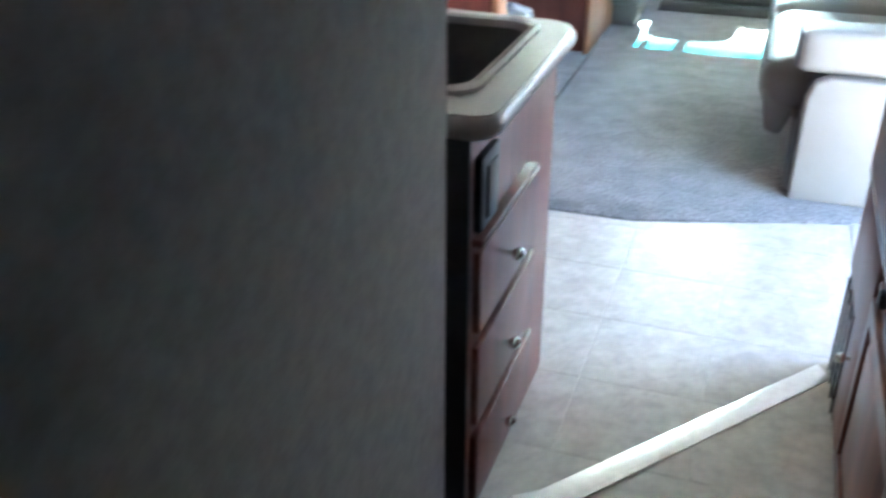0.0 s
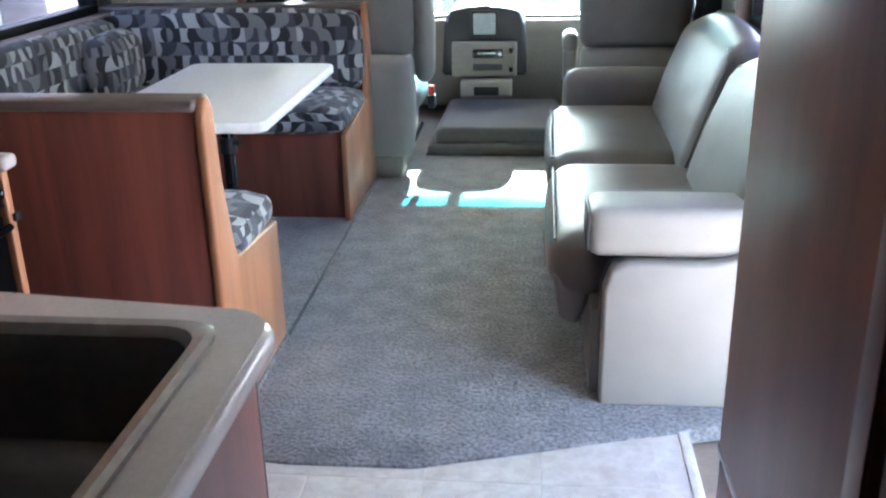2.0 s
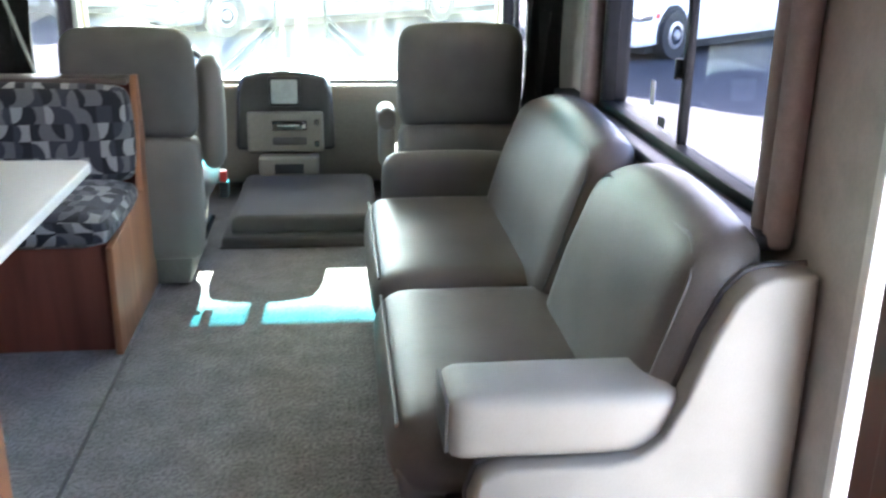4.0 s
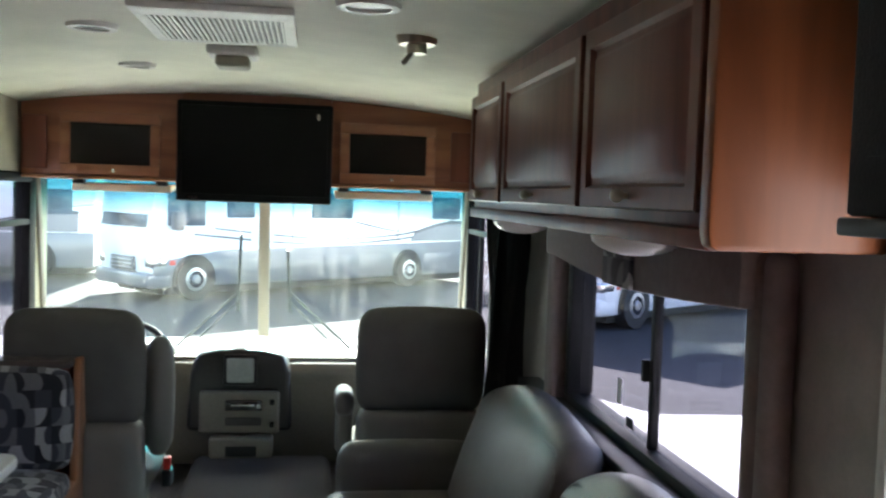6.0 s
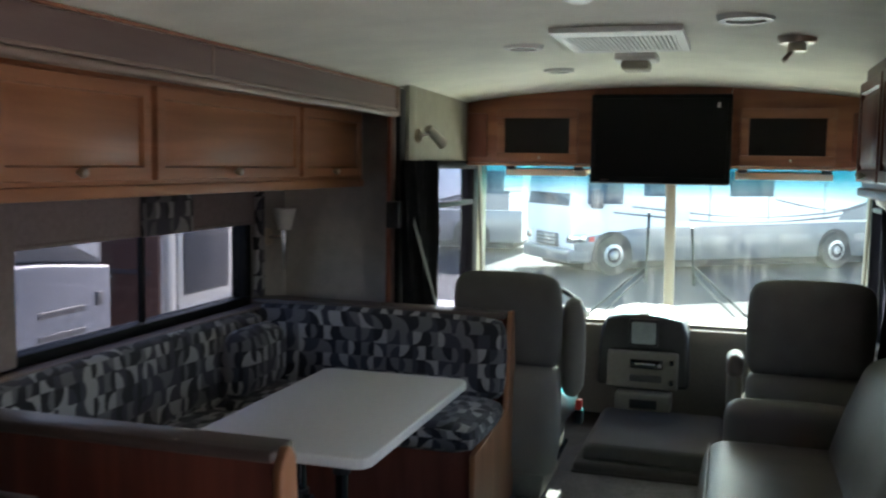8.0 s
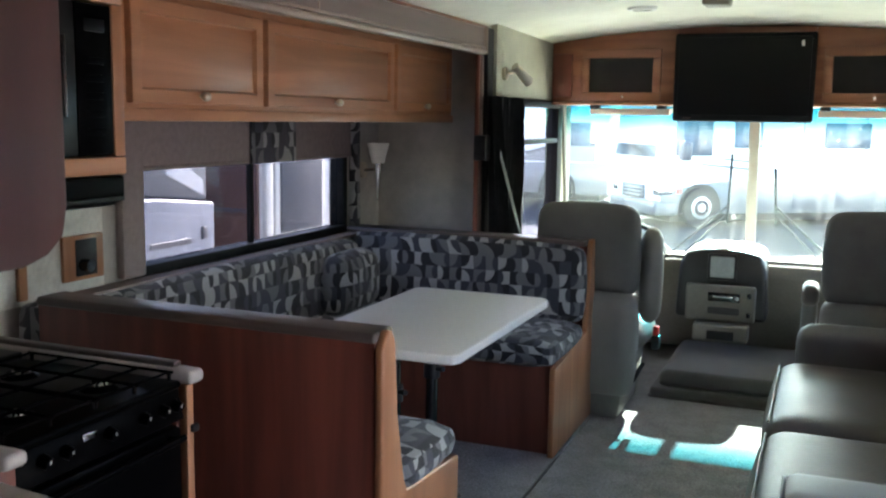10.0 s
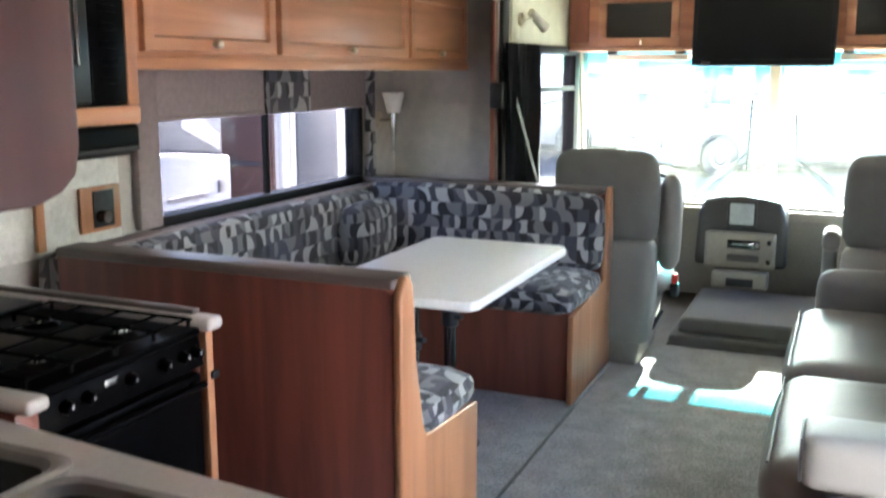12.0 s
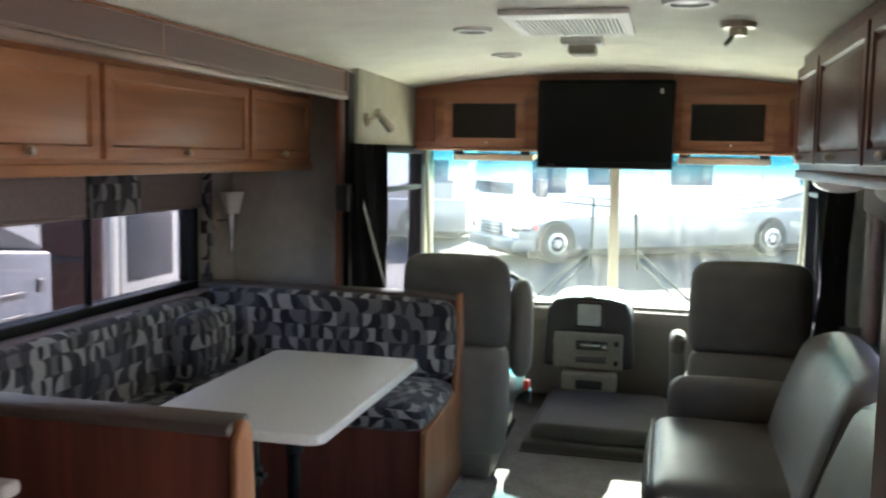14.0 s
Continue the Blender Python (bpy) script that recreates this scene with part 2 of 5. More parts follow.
M["cooker_black"] = mat("black_cooker_enamel", (0.002, 0.002, 0.0023), 0.3, scale=30, amount=0.2, spec=0.02)
M["cap"] = wood("grey_brown_cap_rail", (0.125, 0.096, 0.086), (0.085, 0.062, 0.055), (1.1, 12, 12), 0.45)
# base lighter than the other vehicle glass, to carry the reflected sky
M["rv_window"] = mat("window_paled_for_reflection", (0.1, 0.13, 0.16), 0.1, scale=1.5, amount=0.3)
M["wheel_rim"] = mat("polished_wheel_rim", (0.42, 0.42, 0.43), 0.35, 0.8, scale=9, amount=0.25)
M["amber_v"] = wood("amber_wood_upright", (0.29, 0.092, 0.033), (0.2, 0.062, 0.022), (12, 12, 1.0))
M["frame_black"] = mat("matt_black_frame", (0.007, 0.007, 0.008), 0.55, scale=30, amount=0.2, spec=0.12)
M["smoked"] = mat("smoked_door_glass", (0.018, 0.017, 0.016), 0.12, scale=10, amount=0.1)
# cream cloth, lightened further in place of sunlight coming through it
M["visor"] = mat("cream_visor_with_backlight", (0.8, 0.76, 0.56), 0.6, scale=20, amount=0.05)
M["fascia"] = wood("mauve_brown_fascia", (0.2, 0.13, 0.112), (0.155, 0.097, 0.083), (8, 0.8, 8), 0.5)
M["fascia_light"] = wood("pale_mauve_rail", (0.34, 0.24, 0.19), (0.27, 0.19, 0.15), (8, 0.8, 8), 0.45)
# dash plastic made much paler: full sun on the top is put into the colour
M["dash_top"] = mat("dash_paled_for_sun", (0.72, 0.69, 0.58), 0.7, scale=40, amount=0.06, bump=0.2, bump_scale=200)
# near-black base: the missing light above the entry door is put into it
M["dark_cloth"] = mat("figured_cloth_in_shade", (0.013, 0.012, 0.011), 0.85, scale=16, amount=0.5, bump=0.2, bump_scale=200)
M["red"] = mat("red_plastic", (0.6, 0.03, 0.02), 0.4)
M["monitor"] = mat("grey_monitor_glass", (0.32, 0.36, 0.35), 0.15)
M["shield"] = glass("windscreen_glass_with_shade_band", (0.84, 0.955, 0.945), (0.1, 0.46, 0.5), 1.4, 1.58)


def dusty(m):
    """Dried water streaks and specks on a pane, which catch the sun."""
    n, l = m.node_tree.nodes, m.node_tree.links
    out = n["Material Output"]
    before = out.inputs["Surface"].links[0].from_socket
    haze, mix, co, mp, streak, spots, r1, r2, add = n.new("ShaderNodeBsdfTranslucent"), n.new("ShaderNodeMixShader"), n.new("ShaderNodeTexCoord"), n.new("ShaderNodeMapping"), n.new("ShaderNodeTexNoise"), n.new("ShaderNodeTexVoronoi"), n.new("ShaderNodeMapRange"), n.new("ShaderNodeMapRange"), n.new("ShaderNodeMath")
    haze.inputs["Color"].default_value = (0.8, 0.82, 0.8, 1)
    mp.inputs["Scale"].default_value = (14, 2, 1.0)
    l.new(co.outputs["Object"], mp.inputs["Vector"])
    l.new(mp.outputs["Vector"], streak.inputs["Vector"])
    streak.inputs["Scale"].default_value, streak.inputs["Detail"].default_value = 1.0, 6
    l.new(co.outputs["Object"], spots.inputs["Vector"])
    spots.inputs["Scale"].default_value = 16
    r1.inputs["From Min"].default_value, r1.inputs["From Max"].default_value = 0.5, 0.8
    r1.inputs["To Min"].default_value, r1.inputs["To Max"].default_value = 0.002, 0.02
    r2.inputs["From Min"].default_value, r2.inputs["From Max"].default_value = 0.09, 0.06
    r2.inputs["To Max"].default_value = 0.22
    l.new(streak.outputs["Fac"], r1.inputs["Value"])
    l.new(spots.outputs["Distance"], r2.inputs["Value"])
    add.operation = "ADD"
    l.new(r1.outputs["Result"], add.inputs[0])
    l.new(r2.outputs["Result"], add.inputs[1])
    l.new(add.outputs[0], mix.inputs["Fac"])
    l.new(before, mix.inputs[1])
    l.new(haze.outputs["BSDF"], mix.inputs[2])
    l.new(mix.outputs["Shader"], out.inputs["Surface"])


dusty(M["shield"])
M["tint"] = glass("tinted_side_glass", (0.42, 0.43, 0.46))
M["tint_light"] = glass("lightly_tinted_side_glass", (0.6, 0.62, 0.68))
M["asphalt"] = mat("asphalt", (0.035, 0.037, 0.041), 0.9, scale=0.6, amount=0.2, bump=0.3, bump_scale=40, spec=0.15)
M["concrete"] = mat("pale_concrete", (0.5, 0.49, 0.46), 0.85, scale=0.7, amount=0.12, bump=0.2, bump_scale=30)
M["rv_white"] = mat("white_gelcoat", (0.78, 0.78, 0.77), 0.25, scale=0.8, amount=0.05, coat=0.4)
M["rv_grey"] = mat("silver_grey_gelcoat", (0.13, 0.13, 0.14), 0.3, scale=0.8, amount=0.08, coat=0.4)
M["rv_mid"] = mat("mid_grey_gelcoat", (0.2, 0.2, 0.21), 0.3, scale=0.9, amount=0.1, coat=0.3)
M["rv_dark"] = mat("graphite_stripe", (0.09, 0.09, 0.1), 0.3, scale=2, amount=0.1)
M["rv_glass"] = mat("dark_vehicle_glass", (0.02, 0.025, 0.035), 0.08)
M["rubber"] = mat("black_rubber", (0.02, 0.02, 0.02), 0.8, scale=20, amount=0.2)
# white gelcoat darkened to blue-grey, so the colour holds the trailer's shaded side
M["pale_blue"] = mat("shaded_white_gelcoat", (0.2, 0.22, 0.265), 0.4, scale=1.2, amount=0.08)
# grey of the trailer's upper part: its shade is put into the colour
M["cap_grey"] = mat("shaded_upper_grey", (0.16, 0.165, 0.18), 0.5, scale=1.5, amount=0.15)
M["trailer_pane"] = mat("shaded_trailer_pane", (0.075, 0.08, 0.095), 0.45, scale=2.0, amount=0.12)
M["rust"] = mat("brown_shaded_panel", (0.16, 0.085, 0.07), 0.6, scale=3, amount=0.15)


# ---------------------------------------------------------------- mesh helpers
def finish(name, bm, material, smooth=False, angle=35):
    me = bpy.data.meshes.new(name)
    bmesh.ops.recalc_face_normals(bm, faces=bm.faces)
    bm.to_mesh(me)
    bm.free()
    me.materials.append(material)
    if smooth:
        for p in me.polygons:
            p.use_smooth = True
        me.set_sharp_from_angle(angle=radians(angle))
    return me


def part(name, bm, material, parent, label="", smooth=True):
    ob = new(name, finish(name, bm, material, smooth))
    ob.parent = parent
    return tagged(ob, label)


def thing(name, at, label, category, group="", kind=""):
    ob = new(name)
    ob.location = at
    ob.empty_display_size = 0.1
    tagged(ob, label, category, group, kind)
    bpy.context.view_layer.update()
    return ob


def child(name, bm, material, parent, label="", smooth=True):
    """A part given in world coordinates, laid under a thing that stands elsewhere."""
    ob = part(name, bm, material, parent, label, smooth)
    top = parent
    while top.parent:
        top = top.parent
    if parent is top:
        ob.matrix_parent_inverse = Matrix.Translation(-top.location)
    return ob


def single(name, bm, material, label, category, group="", kind="", smooth=True):
    ob = new(name, finish(name, bm, material, smooth))
    return tagged(ob, label, category, group, kind)


def join(bm, other):
    me = bpy.data.meshes.new("scratch")
    other.to_mesh(me)
    other.free()
    bm.from_mesh(me)
    bpy.data.meshes.remove(me)
    return bm


def box(x0, x1, y0, y1, z0, z1, bev=0.0, seg=2, bm=None):
    one = bmesh.new()
    bmesh.ops.create_cube(one, size=1)
    sx, sy, sz = abs(x1 - x0), abs(y1 - y0), abs(z1 - z0)
    for v in one.verts:
        v.co = Vector(((x0 + x1) / 2 + v.co.x * sx, (y0 + y1) / 2 + v.co.y * sy, (z0 + z1) / 2 + v.co.z * sz))
    if bev:
        bmesh.ops.bevel(one, geom=one.edges[:], offset=min(bev, 0.45 * min(sx, sy, sz)), segments=seg, affect="EDGES", profile=0.5)
    return join(bm, one) if bm else one


def cyl(p, q, r0, r1=None, seg=20, bm=None, caps=True):
    one = bmesh.new()
    p, q = Vector(p), Vector(q)
    bmesh.ops.create_cone(one, cap_ends=caps, segments=seg, radius1=r0, radius2=r0 if r1 is None else r1, depth=(q - p).length)
    turn = (q - p).to_track_quat("Z", "Y").to_matrix().to_4x4()
    bmesh.ops.transform(one, matrix=Matrix.Translation((p + q) / 2) @ turn, verts=one.verts)
    return join(bm, one) if bm else one


def ball(c, r, squash=(1, 1, 1), bm=None, seg=16):
    one = bmesh.new()
    bmesh.ops.create_uvsphere(one, u_segments=seg, v_segments=seg // 2 + 2, radius=r)
    bmesh.ops.transform(one, matrix=Matrix.Translation(c) @ Matrix.Diagonal((*squash, 1)), verts=one.verts)
    return join(bm, one) if bm else one


def prism(points, axis, a, b, bev=0.0, seg=2, bm=None):
    """A polygon in the plane across the axis, drawn out from a to b. Points are (y, z), (x, z) or (x, y)."""
    one = bmesh.new()
    place = {"x": lambda u, w, s: (s, u, w), "y": lambda u, w, s: (u, s, w), "z": lambda u, w, s: (u, w, s)}[axis]
    low = [one.verts.new(place(u, w, a)) for u, w in points]
    high = [one.verts.new(place(u, w, b)) for u, w in points]
    one.faces.new(low)
    one.faces.new(high[::-1])
    for i in range(len(points)):
        j = (i + 1) % len(points)
        one.faces.new((low[j], low[i], high[i], high[j]))
    bmesh.ops.recalc_face_normals(one, faces=one.faces)
    if bev:
        rim = [e for e in one.edges if e.calc_face_angle(0) > 0.5]
        bmesh.ops.bevel(one, geom=rim, offset=bev, segments=seg, affect="EDGES", profile=0.5)
    return join(bm, one) if bm else one


def cushion(x0, x1, y0, y1, z0, z1, power=7.0, puff=0.0, cuts=9, warp=None, bm=None):
    """A padded block with rounded edges; puff swells its faces; warp moves single points."""
    one = bmesh.new()
    bmesh.ops.create_cube(one, size=2)
    bmesh.ops.subdivide_edges(one, edges=one.edges[:], cuts=cuts, use_grid_fill=True)
    c = Vector(((x0 + x1) / 2, (y0 + y1) / 2, (z0 + z1) / 2))
    h = Vector((abs(x1 - x0) / 2, abs(y1 - y0) / 2, abs(z1 - z0) / 2))
    small = min(h)
    for v in one.verts:
        p = v.co.copy()
        # round each edge by the same radius in metres, by pulling inner points onto a box shrunk by it
        q = Vector((p.x * h.x, p.y * h.y, p.z * h.z))
        r = small * min(0.95, 6.0 / power)
        core = Vector([max(-(h[i] - r), min(h[i] - r, q[i])) for i in range(3)])
        off = q - core
        if off.length > 1e-9:
            off = off.normalized() * r
        w = core + off
        if puff:
            e = [1 - min(1, abs(w[i]) / h[i]) ** 2 for i in range(3)]
            for i in range(3):
                j, k = (i + 1) % 3, (i + 2) % 3
                w[i] += puff * e[j] * e[k] * (1 if w[i] > 0 else -1) * (abs(w[i]) / h[i])
        v.co = c + w
        if warp:
            v.co = warp(v.co)
    return join(bm, one) if bm else one


def ring(c, rx, ry, z0, z1, t, bm=None, seg=28):
    """A flat oval ring on its side, standing from z0 to z1."""
    one = bmesh.new()
    rows = []
    for k in range(seg):
        a = 2 * math.pi * k / seg
        rows.append([one.verts.new((c[0] + (rx - d) * math.cos(a), c[1] + (ry - d) * math.sin(a), z)) for d, z in ((0, z1), (t * 0.3, z0), (t, z0), (t, z1))])
    for k in range(seg):
        p, q = rows[k], rows[(k + 1) % seg]
        for i in range(4):
            one.faces.new((p[i], q[i], q[(i + 1) % 4], p[(i + 1) % 4]))
    return join(bm, one) if bm else one


def raised_door(axis, face, u0, u1, z0, z1, out, depth=0.022, rail=0.055):
    """A framed cabinet door with a raised panel, as one connected mesh, its back on the plane axis = face and its front towards out (+1 or -1)."""
    lo, hi = sorted((face, face + out * depth))
    bm = box(lo, hi, u0, u1, z0, z1) if axis == "x" else box(u0, u1, lo, hi, z0, z1)
    k = 0 if axis == "x" else 1
    bmesh.ops.recalc_face_normals(bm, faces=bm.faces)
    front = [f for f in bm.faces if f.normal[k] * out > 0.9]
    bmesh.ops.inset_individual(bm, faces=front, thickness=0.004, depth=0.003)
    bmesh.ops.inset_individual(bm, faces=front, thickness=rail, depth=0)
    bmesh.ops.inset_individual(bm, faces=front, thickness=0.009, depth=-0.013)
    bmesh.ops.inset_individual(bm, faces=front, thickness=0.012, depth=0)
    bmesh.ops.inset_individual(bm, faces=front, thickness=0.022, depth=0.010)
    return bm


def knob(axis, face, u, z, out, r=0.014):
    bm = bmesh.new()
    p = lambda d: (face + out * d, u, z) if axis == "x" else (u, face + out * d, z)
    cyl(p(0), p(0.018), r * 0.45, r * 0.4, 12, bm)
    ball(p(0.024), r, (1, 1, 1), bm, 12)
    return bm


# ---------------------------------------------------------------- the shell of the motorhome
WALL = 1.19      # inner half width
SLIDE = -1.93    # inner face of the slide-out's outer wall
CEIL = 2.1


def wall_x(name, x0, x1, y0, y1, z0, z1, holes, material, label):
    """A wall along y with rectangular openings (ya, yb, za, zb), as one mesh of butted blocks."""
    bm = bmesh.new()
    ys = sorted({y0, y1, *[h[0] for h in holes], *[h[1] for h in holes]})
    for a, b in zip(ys, ys[1:]):
        cut = sorted((h[2], h[3]) for h in holes if h[0] <= a and h[1] >= b)
        z = z0
        for lo, hi in cut:
            if lo > z + 1e-4:
                box(x0, x1, a, b, z, lo, 0, 1, bm)
            z = hi
        if z < z1 - 1e-4:
            box(x0, x1, a, b, z, z1, 0, 1, bm)
    return single(name, bm, material, label, "wall", kind="structure", smooth=False)


# right wall: entry door, sofa window, cab window
DOOR = (0.24, 1.08, -0.45, 1.6)
RWIN = (1.5, 2.85, 0.91, 1.42)
RCAB = (4.3, 4.98, 0.66, 1.58)
LCAB = (4.02, 4.96, 0.66, 1.6)
BOW = (5.34, 6.25, 0.5, 1.62)  # room for the bowed windscreen
LWIN = (1.72, 3.36, 0.92, 1.40)
wall_x("wall_right", WALL, WALL + 0.07, -3.3, 6.25, -0.45, 2.2, [DOOR, RWIN, RCAB, BOW], M["wallpaper"], "taupe papered side wall with entry door and windows")
wall_x("wall_left_front", -WALL - 0.07, -WALL, 3.84, 6.25, -0.45, 2.2, [LCAB, BOW], M["cab_trim"], "sand vinyl cab wall beside the driver")
wall_x("wall_slide_outer", SLIDE - 0.06, SLIDE, -0.2, 3.84, -0.06, 2.0, [LWIN], M["wallpaper"], "taupe papered slide-out wall with dinette window")
single("wall_slide_front", box(SLIDE, -WALL - 0.0, 3.81, 3.84, -0.06, 2.0), M["wallpaper"], "taupe papered end wall of the slide-out", "wall", kind="structure", smooth=False)
single("wall_slide_rear", box(SLIDE, -WALL, -0.2, -0.15, -0.06, 2.0), M["wallpaper"], "plain end wall of the slide-out", "wall", kind="structure", smooth=False)
single("wall_galley_left", box(-WALL - 0.07, -WALL, -3.3, -0.2, -0.06, 2.2), M["wallpaper"], "plain side wall behind the galley", "wall", kind="structure", smooth=False)
single("wall_rear", box(-1.26, 1.26, -3.37, -3.3, -0.06, 2.2), M["hallpaper"], "plain rear wall closing the hall", "wall", kind="structure", smooth=False)
hall = bmesh.new()
box(-0.175, -0.105, -3.3, -0.815, -0.02, 2.12, 0.008, 3, hall)
box(-1.19, -0.175, -0.885, -0.82, -0.02, 2.12, 0, 1, hall)
single("wall_hall", hall, M["hallpaper"], "dark grey woven-papered partition wall of the hall", "wall", kind="structure")
single("slide_ceiling", box(SLIDE - 0.06, -1.22, -0.2, 3.84, 1.955, 2.0), M["ceiling"], "white ceiling of the slide-out", "ceiling", kind="structure", smooth=False)

# arched ceiling
arch = bmesh.new()
rows = []
for k in range(25):
    x = -1.27 + 2.54 * k / 24
    z = CEIL - 0.085 * (abs(x) / 1.19) ** 2.2
    rows.append([arch.verts.new((x, y, zz)) for y, zz in ((-3.37, z), (3.9, z), (4.78, z - 0.015), (6.26, z - 0.1), (6.26, z + 0.12), (-3.37, z + 0.12))])
for p, q in zip(rows, rows[1:]):
    for i in range(6):
        arch.faces.new((p[i], q[i], q[(i + 1) % 6], p[(i + 1) % 6]))
single("ceiling", arch, M["ceiling"], "slightly arched padded off-white ceiling", "ceiling", kind="structure")

# floors
floor = bmesh.new()
edge = [(-0.75, 0.9), (-0.35, 0.864), (-0.016, 0.869), (0.33, 0.977), (0.71, 1.095), (1.19, 1.24)]
prism([*edge, (1.19, 6.2), (-1.25, 6.2), (-1.25, 3.86), (-0.57, 3.8), (-0.57, 1.04), (-0.75, 1.04)], "z", -0.05, 0.0, 0.006, 2, floor)
single("floor_carpet", floor, M["carpet"], "grey cut-pile carpet with a curved bound edge", "carpet", kind="structure")
single("floor_slide", box(SLIDE, -0.55, -0.15, 3.79, -0.05, 0.012, 0.008, 2), M["carpet"], "grey carpeted slide-out floor, slightly raised", "carpet", kind="structure")
single("floor_subfloor", box(-1.25, 1.25, -3.3, 6.2, -0.12, -0.055), M["brown_vinyl"], "subfloor under carpet and tile", "floor", kind="structure", smooth=False)
tile_floor = single("floor_tile", box(-1.19, 0.72, -0.62, 1.25, -0.052, -0.0092), M["grout"], "pale marbled vinyl tile floor with light joints", "tile floor", kind="structure", smooth=False)
single("floor_hall", box(-0.105, 0.63, -3.3, -0.62, -0.052, -0.012), M["brown_vinyl"], "brown vinyl hall floor", "floor", kind="structure", smooth=False)

# entry step well beside the tiles
step = thing("entry_step", (0.95, 0.6, -0.45), "sunk entry step well with pale edge trim", "step", kind="structure")
child("edge_trim", box(0.705, 0.735, 0.2, 1.1, -0.04, -0.004, 0.004), M["alu"], step, "pale metal edge trim")
child("tread", box(0.735, 1.26, 0.2, 1.1, -0.25, -0.22, 0.005), M["brown_vinyl"], step)
child("riser", box(0.725, 0.737, 0.2, 1.1, -0.25, -0.04), M["white_plastic"], step)

# streak of sunlight on the floor, built as a thin bright strip
strip = prism([(0.625, 0.105), (0.59, 0.16), (0.02, -0.55), (-0.035, -0.59), (0.02, -0.64), (0.07, -0.60)], "z", -0.014, -0.004, 0.002)
single("threshold_strip", strip, M["alu"], "pale strip standing in for a streak of sunlight across the tiles", "floor strip", kind="structure")

# ---------------------------------------------------------------- windscreen and cab
shield = thing("window_windscreen", (0, 6.0, 0.6), "two-pane windscreen with a blue shade band and sand centre post", "window", kind="structure")


def lean(z, x=0.0):
    """Where the raked windscreen stands at height z; it bows back towards the corners."""
    return 6.1 - (z - 0.5) * 0.22 - 0.74 * (abs(x) / 1.19) ** 3


def sheet(x0, x1, z0, z1, t=0.006, n=14):
    bm = bmesh.new()
    cols = []
    for k in range(n + 1):
        x = x0 + (x1 - x0) * k / n
        cols.append([bm.verts.new((x, lean(z, x) + d, z)) for z, d in ((z0, 0), (z1, 0), (z1, t), (z0, t))])
    for p, q in zip(cols, cols[1:]):
        for k in range(4):
            bm.faces.new((p[k], q[k], q[(k + 1) % 4], p[(k + 1) % 4]))
    bm.faces.new(cols[0])
    bm.faces.new(cols[-1][::-1])
    return bm


for x0, x1 in ((-1.19, -0.035), (0.035, 1.19)):
    child("pane", sheet(x0, x1, 0.5, 1.62), M["shield"], shield, "clear pane with a blue shade band along its top")
child("post", prism([(lean(0.5) - 0.05, 0.5), (lean(1.7) - 0.05, 1.7), (lean(1.7) + 0.03, 1.7), (lean(0.5) + 0.03, 0.5)], "x", -0.035, 0.035, 0.01), M["dash"], shield, "sand centre post")
for s in (-1, 1):
    e0, e1 = lean(0.5, 1.19), lean(1.7, 1.19)
    child("pillar", prism([(e0 - 0.06, 0.5), (e1 - 0.03, 1.7), (e1 + 0.03, 1.7), (e0 + 0.03, 0.5)], "x", s * 1.195 - 0.02, s * 1.195 + 0.02, 0.008), M["dash"], shield, "sand corner pillar")
child("sill", box(-1.26, 1.26, 6.05, 6.25, 0.3, 0.5), M["dash"], shield)
single("wall_front_lower", box(-1.26, 1.26, 6.15, 6.25, -0.45, 0.3), M["dash"], "front wall below the windscreen", "wall", kind="structure", smooth=False)
single("wall_front_upper", box(-1.26, 1.26, 5.78, 5.885, 1.622, 2.2), M["cab_trim"], "front cap above the windscreen", "wall", kind="structure", smooth=False)

for s, tilt_x in ((-1, 0.0), (1, 0.02)):
    wp = thing("windscreen_wiper", (s * 0.15, 6.2, 0.45), "black windscreen wiper parked upright outside the glass", "wiper", "windscreen wipers")
    child("blade", cyl((s * 0.15, lean(1.3) + 0.03, 1.3 - (s > 0) * 0.1), (s * 0.17, lean(0.78) + 0.03, 0.78), 0.01), M["black_plastic"], wp)
    child("arm", cyl((s * 0.16, lean(0.9) + 0.045, 0.92), (s * 0.66, lean(0.45) + 0.05, 0.45), 0.009), M["black_plastic"], wp)
    child("link", cyl((s * 0.16, lean(0.9) + 0.05, 0.86), (s * 0.58, lean(0.45) + 0.06, 0.43), 0.006), M["black_plastic"], wp)


